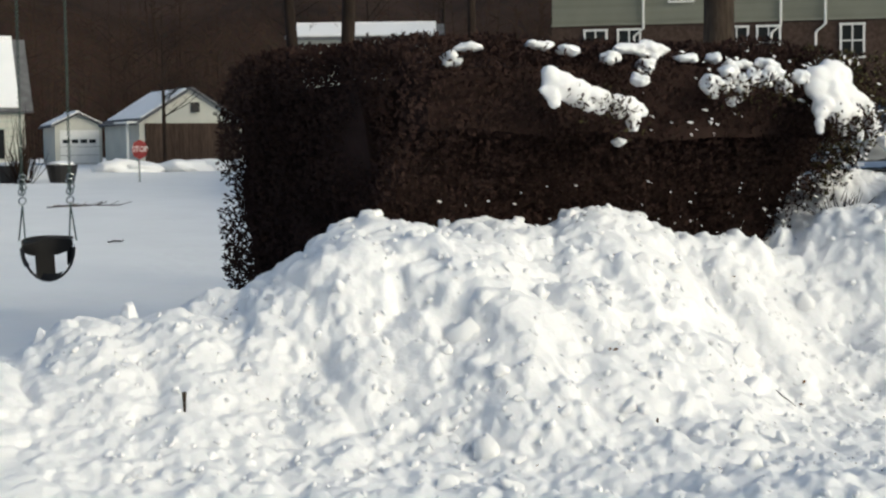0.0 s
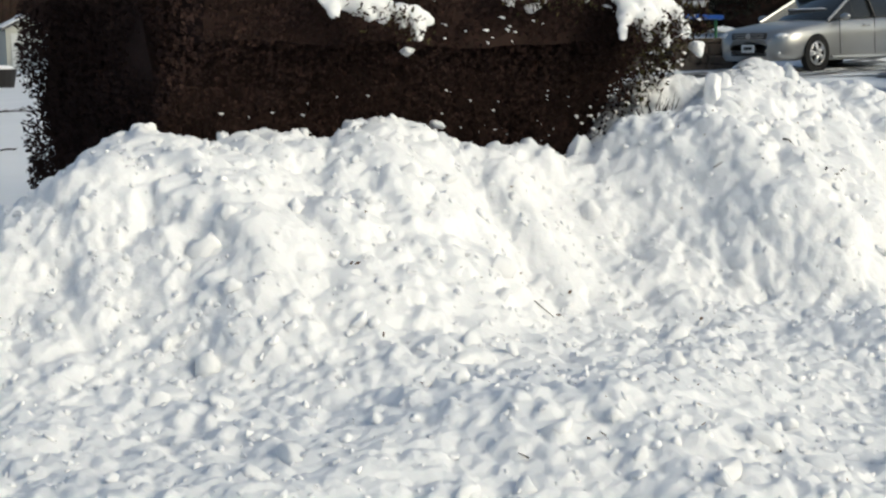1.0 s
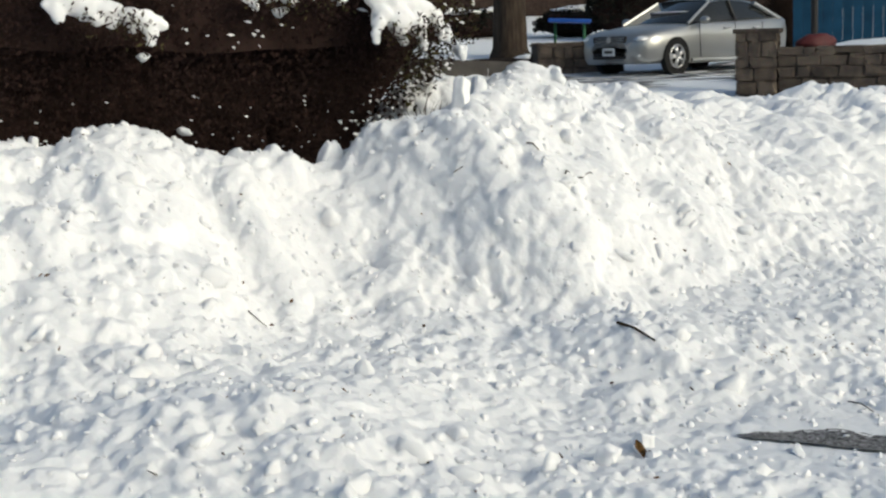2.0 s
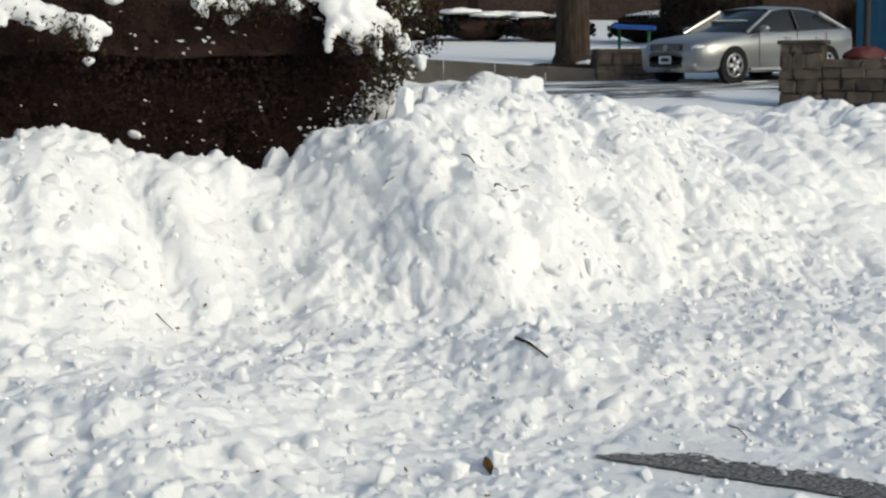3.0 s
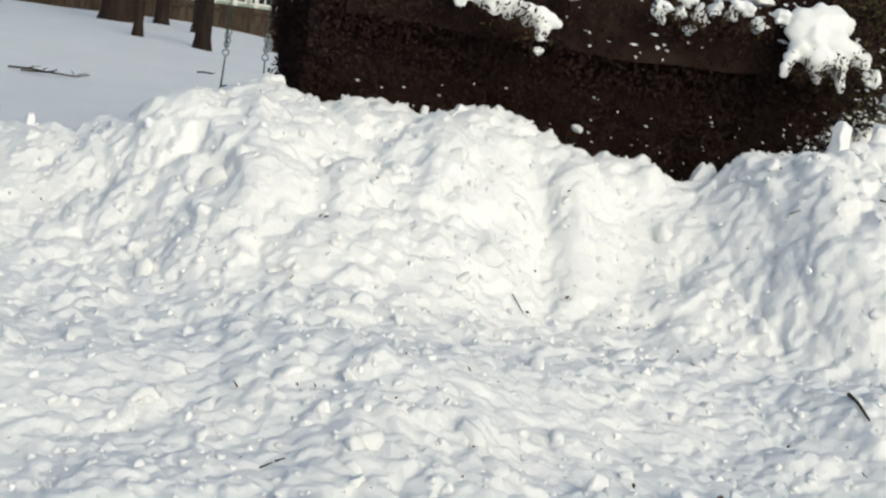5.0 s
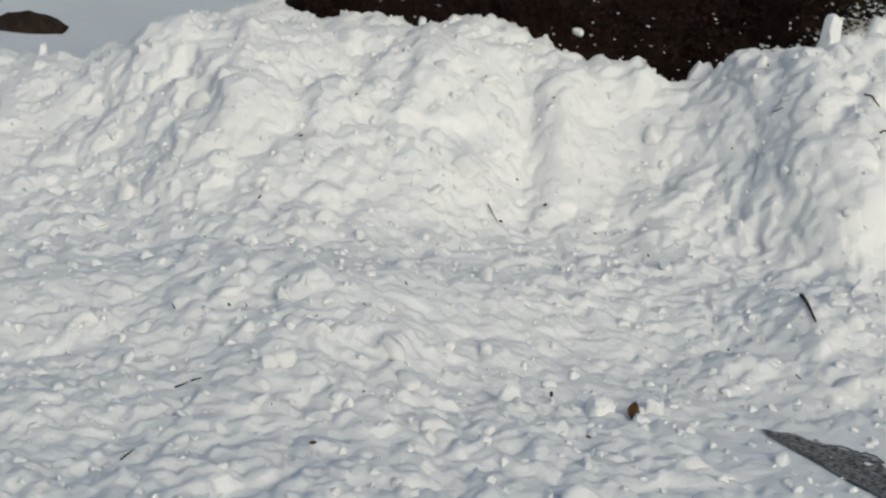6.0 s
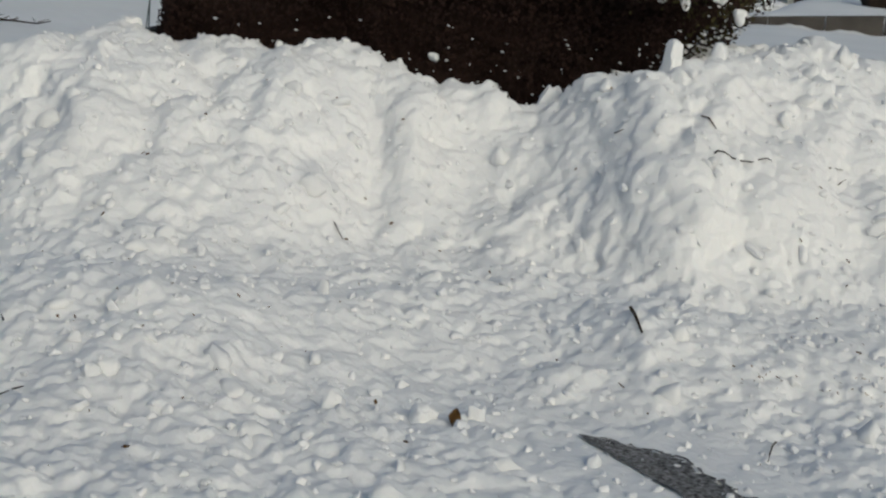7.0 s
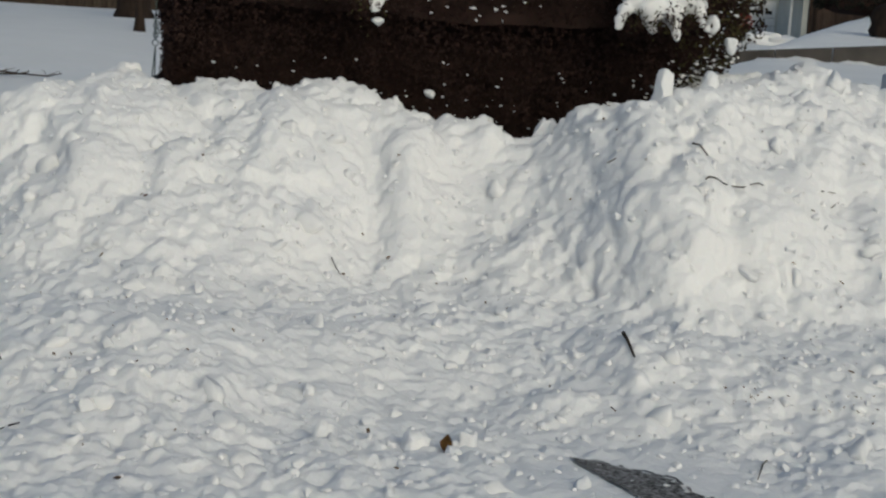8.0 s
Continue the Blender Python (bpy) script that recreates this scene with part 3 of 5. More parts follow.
stick([on_heap(0.985, 1.10, 0.012), on_heap(0.99, 0.97, 0.02), on_heap(1.005, 0.82, 0.012)], 0.011, "short dark broken stick on the snow")
stick([(x, y, max(z, hz(x, y) + 0.008)) for x, y, z in ((1.62, 2.29, 0.90), (1.64, 2.31, 0.94), (1.69, 2.35, 0.985), (1.75, 2.38, 1.005), (1.82, 2.41, 1.005), (1.89, 2.44, 0.99), (1.95, 2.47, 0.965), (2.0, 2.50, 0.95), (2.03, 2.50, 0.955))], 0.006, "thin bent twig arching out of the snow", "twig")
stick([on_heap(1.59, 2.64, 0.02), on_heap(1.64, 2.64, 0.03), on_heap(1.69, 2.62, 0.005)], 0.007, "thin short twig on the snow", "twig")
stick([on_heap(-0.63, 2.37, 0.008), on_heap(-0.60, 2.32, 0.01), on_heap(-0.57, 2.27, 0.004)], 0.004, "thin brown twig lying on the snow", "twig")
stick([on_heap(1.5, -0.08, 0.01), on_heap(1.45, -0.2, 0.02), on_heap(1.39, -0.36, 0.01)], 0.005, "thin curved twig lying on the snow", "twig")
stick([on_heap(-3.93, 3.06, 0.10), on_heap(-3.93, 3.06, 0.0)], 0.012, "dark stub of a twig standing in the snow", "twig")


def dead_leaf(x, y, s, seed):
    rng = random.Random(seed)
    bm = bmesh.new()
    rows = [[bm.verts.new((s * (i / 4 - 0.5) * 2, s * w * j, s * (0.35 * (i / 4 - 0.5) ** 2 + 0.3 * abs(j) + rng.uniform(-0.08, 0.08)))) for j in (-1, 0, 1)] for i, w in enumerate((0.08, 0.45, 0.6, 0.4, 0.05))]
    for a, b in zip(rows, rows[1:]):
        for k in (0, 1):
            bm.faces.new((a[k], a[k + 1], b[k + 1], b[k]))
    bmesh.ops.solidify(bm, geom=bm.faces[:], thickness=0.003)
    ob = part("dead_leaf", bm, "leaf")
    ob.matrix_world = Matrix.Translation(on_heap(x, y, 0.03)) @ pose(0, 0, 0, rng.uniform(-60, 60), rng.uniform(-40, 40), rng.uniform(0, 360))
    return tagged(ob, "curled brown dead leaf on the snow", "leaf")


dead_leaf(0.0, -0.14, 0.05, 5)
rng = random.Random(12)
SPECKS = ((-0.55, 2.25), (-0.28, 2.5), (0.30, 2.0), (-1.24, 0.3), (0.87, 2.82), (2.13, 2.02), (0.56, 0.67), (0.84, 0.38), (-1.35, -0.95), (2.32, 2.38), (-0.45, 2.76), (2.39, 1.85), (1.76, 0.57), (-1.79, 0.28), (-1.44, 0.05),
          (-0.36, -0.02), (-3.49, 3.04), (-1.87, 0.28), (-3.32, 3.78), (-1.8, 2.39), (-1.48, 2.79), (-1.06, 0.66), (-1.93, 1.84), (0.02, 2.33), (-1.05, 2.28), (-0.24, 3.14), (-0.23, -0.5), (2.13, 3.04), (2.45, 2.08), (3.6, 2.79),
          (1.28, 2.51), (1.15, 2.91), (1.14, 3.26), (1.29, 2.99), (1.09, 3.1), (-3.4, 3.75), (-1.77, 2.38), (-1.03, 3.63), (2.36, 0.48), (2.16, 0.85))
for k, (x, y) in enumerate(SPECKS):
    dead_leaf(x, y, rng.uniform(0.010, 0.019), 30 + k)
for x, y, a, ln in ((-1.93, -0.33, 0.9, 0.06), (-1.99, -0.38, 0.7, 0.06), (-2.06, -1.13, 1.1, 0.08), (-1.09, -0.04, 0.6, 0.06), (-1.08, 0.0, 0.4, 0.05), (-2.13, 0.34, 2.0, 0.05), (1.08, 2.75, -0.5, 0.06), (2.46, 2.71, 0.2, 0.10), (2.52, 2.66, 0.5, 0.06)):
    stick([on_heap(x, y, 0.012), on_heap(x + ln * math.cos(a), y + ln * math.sin(a), 0.012)], 0.0045, "small dark twig fragment on the snow", "twig_fragment")
for k in range(110):
    x, y = rng.uniform(-3.2, 3.4), rng.uniform(-1.2, 3.9)
    dead_leaf(x, y, rng.uniform(0.004, 0.009), 300 + k)
for k in range(34):
    cx, cy = ((1.58, 0.51), (2.04, 0.45))[k % 2]
    dead_leaf(cx + rng.gauss(0, 0.07), cy + rng.gauss(0, 0.05), rng.uniform(0.005, 0.011), 200 + k)


def clod_shapes(count, sub):
    rg = np.random.default_rng(8)
    bm = bmesh.new()
    bmesh.ops.create_icosphere(bm, subdivisions=sub, radius=1)
    base = np.array([v.co[:] for v in bm.verts])
    tri = np.array([[v.index for v in f.verts] for f in bm.faces])
    bm.free()
    shapes = []
    for k in range(count):
        cut = rg.normal(size=(7, 3))
        cut /= np.linalg.norm(cut, axis=1)[:, None]
        v = base.copy()
        for c in cut:
            over = np.clip(v @ c - rg.uniform(0.3, 0.75), 0, None)
            v = v - over[:, None] * c * 0.85
        shapes.append(v * (1 + 0.10 * rg.normal(size=(len(base), 1))))
    return shapes, tri


def strewn_clods():
    """Loose clods over the bank: the larger ones are parts of it, the countless small ones one mass."""
    shapes, tri = clod_shapes(14, 2)
    rg = np.random.default_rng(18)
    data = []
    for k, v in enumerate(shapes):
        me = bpy.data.meshes.new("clod")
        me.from_pydata(v.tolist(), [], tri.tolist())
        me.materials.append(M["snow_heap"])
        me.shade_smooth()
        data.append(me)
    for k in range(280):
        x, y = rg.uniform(-3.3, 3.4), rg.uniform(-1.5, 4.0)
        s = 0.03 + 0.06 * rg.random() ** 2.5
        o = new("clod", data[k % len(data)])
        o.parent = heap
        o.matrix_world = Matrix.Translation((x, y, hz(x, y) - s * 0.2)) @ pose(0, 0, 0, *rg.uniform(0, 360, 3)) @ Matrix.Diagonal((*(s * rg.uniform(0.7, 1.3, 3)), 1))
    n = 4200
    xs, ys = rg.uniform(-4.4, 4.4, n), rg.uniform(-2.0, 4.1, n)
    size = 0.009 + 0.024 * rg.random(n) ** 2
    vs, fs = [], []
    for k in range(n):
        turn = np.array(Euler(rg.uniform(0, 6.28, 3)).to_matrix())
        v = (shapes[k % len(shapes)] * size[k] * rg.uniform(0.7, 1.3, 3)) @ turn.T
        vs.append(v + np.array([xs[k], ys[k], hz(xs[k], ys[k]) - 0.05 * size[k]]))
        fs.append(tri + k * len(v))
    ob = raw("snow_clods", np.concatenate(vs).tolist(), np.concatenate(fs).tolist(), "snow_heap", None, "", True)
    return tagged(ob, "countless loose clods of snow strewn over the bank", "snow clods", kind="stuff")


strewn_clods()


def snow_block(x, y, size, turn, seed, taper=0.25, rise=0.75):
    """A broken lump that stands up from the bank; rise: the share of it that shows."""
    bm = box(0, 0, size[2] / 2, *size, min(size) * 0.18)
    bmesh.ops.subdivide_edges(bm, edges=bm.edges[:], cuts=4, use_grid_fill=True)
    for v in bm.verts:
        q = v.co * (1.4 / min(size)) + Vector((seed * 5.3, 0, 0))
        v.co += Vector((noise.noise(q), noise.noise(q + Vector((7, 0, 0))), noise.noise(q + Vector((0, 7, 0))))) * min(size) * 0.22
        q *= 3
        v.co += Vector((noise.noise(q), noise.noise(q + Vector((7, 0, 0))), noise.noise(q + Vector((0, 7, 0))))) * min(size) * 0.06
        k = 1 - taper * max(v.co.z, 0) / size[2]
        v.co.x, v.co.y = v.co.x * k, v.co.y * k
    ob = part("snow_block", bm, "snow_heap", None, "", True)
    ob.matrix_world = Matrix.Translation((x, y, hz(x, y) - size[2] * (1 - rise))) @ pose(0, 0, 0, 4, 3, turn)
    return tagged(ob, "upright chunk of packed snow on the bank", "snow chunk", "chunks standing on the bank")


for k, (x, y, s, r, tp, up) in enumerate((
        (1.47, 3.22, (0.12, 0.12, 0.36), 25, 0.3, 0.55), (1.85, 3.5, (0.13, 0.12, 0.14), 60, 0.3, 0.6), (3.8, 5.25, (0.38, 0.26, 0.36), 10, 0.2, 0.55), (3.45, 5.1, (0.16, 0.16, 0.26), 30, 0.3, 0.5),
        (0.79, 3.78, (0.26, 0.16, 0.17), 12, 0.65, 0.5), (-1.69, 4.24, (0.08, 0.08, 0.12), 15, 0.3, 0.6), (-1.14, 4.2, (0.07, 0.08, 0.14), 15, 0.5, 0.6), (-0.86, 3.98, (0.22, 0.16, 0.12), 5, 0.3, 0.3),
        (-2.2, 4.27, (0.2, 0.15, 0.12), 33, 0.4, 0.2), (0.45, 3.82, (0.08, 0.08, 0.12), 0, 0.4, 0.6), (-3.8, 4.2, (0.1, 0.1, 0.14), 20, 0.6, 0.55), (-4.3, 4.2, (0.08, 0.1, 0.14), 50, 0.7, 0.55),
        (-0.14, -0.08, (0.14, 0.1, 0.10), 30, 0.2, 0.6), (0.10, -0.06, (0.10, 0.09, 0.10), 75, 0.2, 0.6), (0.03, -0.2, (0.07, 0.05, 0.05), 10, 0.2, 0.7))):
    snow_block(x, y, s, r, k, tp, up)

# bare wedge of driveway at the heap's foot: a straight shovelled edge, a ragged one opposite
def driveway_patch():
    verts, faces, n = [], [], 15
    for i in range(100):
        t = i / 99
        lx0, ly0 = 0.56 + 0.85 * t, -0.19 - 1.85 * t
        w = 0.30 * min(1, (t / 0.16) ** 0.7) + 0.05 * noise.noise(Vector((t * 16, 0, 0))) * min(1, t * 12)
        for s in range(n):
            v = s / (n - 1)
            jag = 0.035 * noise.noise(Vector((t * 45, s, 0))) if s == n - 1 else 0.006 * noise.noise(Vector((t * 60, 3, 0)))
            x, y = lx0 + (v * w + jag) * 0.91, ly0 + (v * w + jag) * 0.42
            verts.append((x, y, hz(x, y) + 0.012 + 0.004 * noise.noise(Vector((x * 40, y * 40, 0)))))
        if i:
            for k in range(n - 1):
                a = (i - 1) * n + k
                if noise.noise(Vector((t * 30, k * 0.8, 4))) + 0.9 - (k / n) ** 3 * 1.2 > 0.1:
                    faces.append((a, a + 1, a + n + 1, a + n))
    return tagged(raw("driveway_patch", verts, faces, "asphalt", None, "", True), "wedge of bare wet asphalt showing through the snow", "driveway", kind="structure")


driveway_patch()


# ---- bucket swing ----
def swing():
    top = 3.35
    ob = thing("bucket_swing", "black toddler bucket swing on green coated chains above snow", "swing", at=(-2.6, 9.56, 0.72))
    r, l = Vector((0.205, -0.045, 0)), Vector((-0.205, 0.045, 0))
    bm = bmesh.new()
    rows = []
    for i in range(17):
        a = math.pi * i / 16
        x = -math.cos(a) * 0.235
        d = math.sin(a)
        rows.append([bm.verts.new((x, y, z)) for y, z in ((-0.13 * d - 0.01, 0.29 - 0.26 * d ** 0.7), (-0.05, 0.25 - 0.29 * d), (0.07, 0.25 - 0.29 * d), (0.10 * d + 0.01, 0.27 - 0.10 * d), (0.13 * d + 0.01, 0.31 + 0.05 * d))])
    for i, (p, q) in enumerate(zip(rows, rows[1:])):
        for k in range(4):
            if k < 3 and i in (3, 4, 5, 10, 11, 12):
                continue
            bm.faces.new((p[k], p[k + 1], q[k + 1], q[k]))
    bmesh.ops.solidify(bm, geom=bm.faces[:], thickness=0.014)
    part("seat", bm, "black", ob, "moulded black rubber bucket")
    part("lower_rim", tube([(-math.cos(math.pi * i / 12) * 0.235, -0.03, 0.25 - 0.29 * math.sin(math.pi * i / 12)) for i in range(13)], 0.012, 6), "black", ob)
    part("front_rim", tube([(-0.22, -0.02, 0.30), (-0.15, -0.12, 0.33), (0, -0.16, 0.36), (0.15, -0.12, 0.35), (0.22, -0.02, 0.34)], 0.014, 6), "black", ob)
    for s, z in ((r, 0.70), (l, 0.70)):
        part("strap", tube([s * 1.06 + Vector((0, -0.1, -0.38 + z)), s + Vector((0, 0, z - 0.06))], 0.007, 6), "chain", ob)
        part("strap", tube([s * 1.06 + Vector((0, 0.1, -0.38 + z)), s + Vector((0, 0, z - 0.06))], 0.007, 6), "chain", ob)
        part("ring", ring(s + Vector((0, 0, z - 0.02)), (0, 1, 0.2), 0.032, 0.007), "steel", ob, "small steel ring")
        links = bmesh.new()
        z0 = z + 0.04
        k = 0
        while z0 < top - 0.72:
            ring(s + Vector((0, 0, z0)), (1, 0, 0) if k % 2 else (0, 1, 0), 0.013, 0.0045, 8, links)
            z0 += 0.024
            k += 1
        part("chain", links, "chain", ob, "green coated chain")
        tangle = bmesh.new()
        for j in range(4):
            ring(s + Vector((0.012 * (j % 2), 0.01, z + 0.06 + 0.045 * j)), (0.6, 1, 0.3 * j), 0.03, 0.008, 10, tangle)
        part("clasp", tangle, "steel", ob, "doubled chain and clasp")
    part("hanger", tube([(-0.5, 0.1, top - 0.72), (0.5, -0.1, top - 0.72)], 0.02, 8), "bark_dark", ob)


swing()


# ---- trees ----
def tree(x, y, r, height, seed, mat="bark", lean=0.0, limbs=8, label="bare winter tree with a grey-brown trunk", sink=0.1, twigs=True, low=0.35):
    rng = random.Random(seed)
    z0 = gz(x, y)
    ob = thing("tree", label, "tree", at=(x, y, z0))
    pts = [(0, 0, -sink), (0, 0, 0.25), (lean * 0.1, 0, height * 0.2), (lean * 0.3, 0.05, height * 0.5), (lean * 0.6, 0, height)]
    bm = tube(pts, [r * 1.45, r * 1.08, r * 0.95, r * 0.75, r * 0.2], 14)
    bmesh.ops.subdivide_edges(bm, edges=bm.edges[:], cuts=1)
    for v in bm.verts:
        v.co += Vector((noise.noise(v.co * 4), noise.noise(v.co * 4 + Vector((3, 0, 0))), 0)) * r * 0.16
    part("trunk", bm, mat, ob, "", True)
    for k in range(limbs):
        f = rng.uniform(low, 0.95)
        a = rng.uniform(0, 6.28)
        ln = height * rng.uniform(0.2, 0.4)
        p0 = Vector((lean * 0.6 * f, 0, height * f))
        p1 = p0 + Vector((math.cos(a), math.sin(a), 0.5)) * ln * 0.5
        p2 = p1 + Vector((math.cos(a + 0.4), math.sin(a + 0.4), 0.8)) * ln * 0.5
        bm = tube([p0, p1, p2], [r * 0.35 * (1.1 - f * 0.6), r * 0.2, 0.01], 6)
        if twigs:
            for j in range(7):
                q = p1.lerp(p2, rng.random()) if j % 2 else p0.lerp(p1, rng.uniform(0.3, 1))
                b = rng.uniform(0, 6.28)
                e = q + Vector((math.cos(b), math.sin(b), rng.uniform(0.1, 1))) * ln * 0.3
                tube([q, q.lerp(e, 0.5) + Vector((0, 0, 0.05)), e], [r * 0.09, r * 0.05, 0.006], 4, bm)
        part("limb", bm, mat, ob)
    return ob


def shrub(x, y, w, d, h, seed, mat="bush", label="bare brown shrub in the snow", n=500, leafy=False, snow=False, z=None):
    rg = np.random.default_rng(seed)
    ob = thing("shrub", label, "shrub", at=(x, y, gz(x, y) if z is None else z))
    vs, fs = [], []
    for k in range(n):
        a = rg.uniform(0, 6.283)
        q = np.sqrt(rg.random())
        e = np.array([math.cos(a) * q * w / 2, math.sin(a) * q * d / 2, h * (1 - 0.5 * q * q) * rg.uniform(0.35, 1)])
        if leafy:
            ax, s = rg.normal(size=3), rg.uniform(0.04, 0.12)
            ax /= np.linalg.norm(ax)
            bx = np.cross(ax, rg.normal(size=3))
            bx /= np.linalg.norm(bx)
            i = len(vs)
            vs += [e - ax * s, e + bx * s * 0.5, e + ax * s, e - bx * s * 0.5]
            fs.append((i, i + 1, i + 2, i + 3))
        else:
            b = np.array([e[0] * 0.3, e[1] * 0.3, -0.05])
            m = (b + e) / 2 + rg.normal(size=3) * 0.05 * h
            s = 0.006 + 0.006 * h
            side = np.array([-math.sin(a), math.cos(a), 0]) * s
            i = len(vs)
            vs += [b - side, b + side, m - side * 0.7, m + side * 0.7, e, b + np.array([0, 0, s]), m + np.array([0, s, s])]
            fs += [(i, i + 1, i + 3, i + 2), (i + 2, i + 3, i + 4), (i, i + 2, i + 6, i + 5), (i + 2, i + 4, i + 6)]
    raw("branchwork" if not leafy else "foliage", vs, fs, mat, ob)
    if leafy:
        # solid dark core, added behind the shrub's leaves
        part("inner_growth", blob((0, 0, h * 0.42), (w * 0.42, d * 0.42, h * 0.4), seed, 0.3, 3), "core", ob)
    if snow:
        for k in range(3):
            part("snow_cap", blob((rg.uniform(-0.3, 0.3) * w, rg.uniform(-0.3, 0.1) * d, h * rg.uniform(0.8, 0.95)), (w * 0.2, d * 0.2, h * 0.1), seed + k, 0.4, 3), "snow_soft", ob, "cap of snow", True)
    return ob


# ---- garden wall, stone walls, driveway ----
def stones(ob, length, depth, height, seed, size=0.28):
    """Irregular stones set proud of a mortar body, front, end and top faces of a wall along x."""
    rng = random.Random(seed)
    part("mortar", box(length / 2, 0, height / 2 - 0.2, length - 0.05, depth - 0.05, height + 0.35), "mortar", ob)
    z = 0.0
    while z < height - 0.04:
        h = min(rng.uniform(0.5, 1.0) * size, height - z)
        if height - z - h < 0.07:
            h = height - z
        x = 0.0
        while x < length - 0.02:
            w = min(rng.uniform(0.6, 1.5) * size, length - x)
            if length - x - w < 0.1:
                w = length - x
            for y in (-depth / 2, depth / 2):
                bm = box(x + w / 2, y, z + h / 2, w - 0.012, 0.09 + rng.uniform(0, 0.03), h - 0.012, min(w, h) * 0.16)
                for v in bm.verts:
                    v.co += Vector((rng.uniform(-1, 1), rng.uniform(-0.5, 0.5), rng.uniform(-1, 1))) * 0.026
                part("stone", bm, "stone", ob)
            x += w
        z += h


def stone_wall(x, y, z, turn, length, depth, height, seed, label):
    ob = thing("stone_wall", label, "stone wall", at=pose(x, y, z, 0, 0, turn))
    stones(ob, length, depth, height, seed)
    return ob


CAR = (15.55, 16.3)
PIL = (13.2, 11.9)
zp = gz(*PIL)
pillar = thing("stone_pillar", "square fieldstone pillar at the end of a garden wall", "pillar", at=pose(PIL[0], PIL[1], zp, 0, 0, -52))
stones(pillar, 0.62, 0.62, 1.88 + 0.08 - zp, 5, 0.25)
part("cap", box(0.31, 0, 1.88 + 0.11 - zp, 0.72, 0.72, 0.07, 0.02), "stone", pillar)
stone_wall(PIL[0] + 0.385, PIL[1] - 0.49, gz(14.4, 10) - 0.1, -52, 4.2, 0.45, 1.72 - gz(14.4, 10) + 0.1, 7, "fieldstone garden wall with flat top and snow behind")
stone_wall(15.25, 19.6, gz(15, 19.6) - 0.1, -20, 1.9, 0.4, 0.72, 9, "short low fieldstone wall end beside the driveway")

bm = bmesh.new()
for i in range(3, 12):
    x0, x1 = 3.0 + i * 1.0, 4.0 + i * 1.0
    y0, y1 = 24.19 - 0.3256 * x0, 24.19 - 0.3256 * x1
    t0, t1 = (1.96 - (0.106 * (10.4 - v) if v < 10.4 else 0.067 * (v - 10.4)) for v in (x0, x1))
    q = [bm.verts.new(p) for p in ((x0, y0 - 0.12, 0.6), (x1 - 0.012, y1 - 0.12, 0.6), (x1 - 0.012, y1 - 0.12, t1 - 0.14), (x0, y0 - 0.12, t0 - 0.14), (x0, y0 + 0.12, t0 - 0.14), (x1 - 0.012, y1 + 0.12, t1 - 0.14))]
    bm.faces.new(q[:4])
    bm.faces.new((q[3], q[2], q[5], q[4]))
garden_wall = tagged(part("garden_wall", bm, "concrete"), "long low grey concrete retaining wall across the yard", "retaining wall", kind="structure")

# swept driveway: a thin sheet with bare asphalt streaks
xs, ys = np.arange(9.5, 24, 0.12), np.arange(13.2, 19.0, 0.12)
gx, gy = np.meshgrid(xs, ys)
gzv = ground_z(gx, gy) + 0.03 + 0.015 * fbm(gx, gy * 2, 13, 3)
streak = fbm(gx * 0.5 - gy * 0.15, gy * 2.6, 17, 4) + 0.35 * step((16.3 - gy) / 3) - 0.2
idx = np.arange(gx.size).reshape(gx.shape)
fa = [(idx[j, i], idx[j, i + 1], idx[j + 1, i + 1], idx[j + 1, i]) for j in range(len(ys) - 1) for i in range(len(xs) - 1) if streak[j, i] > 0.14]
tagged(raw("driveway", np.stack([gx, gy, gzv], -1).reshape(-1, 3).tolist(), fa, "asphalt", None, "", True), "driveway with bare asphalt streaks between packed snow", "driveway", kind="structure")


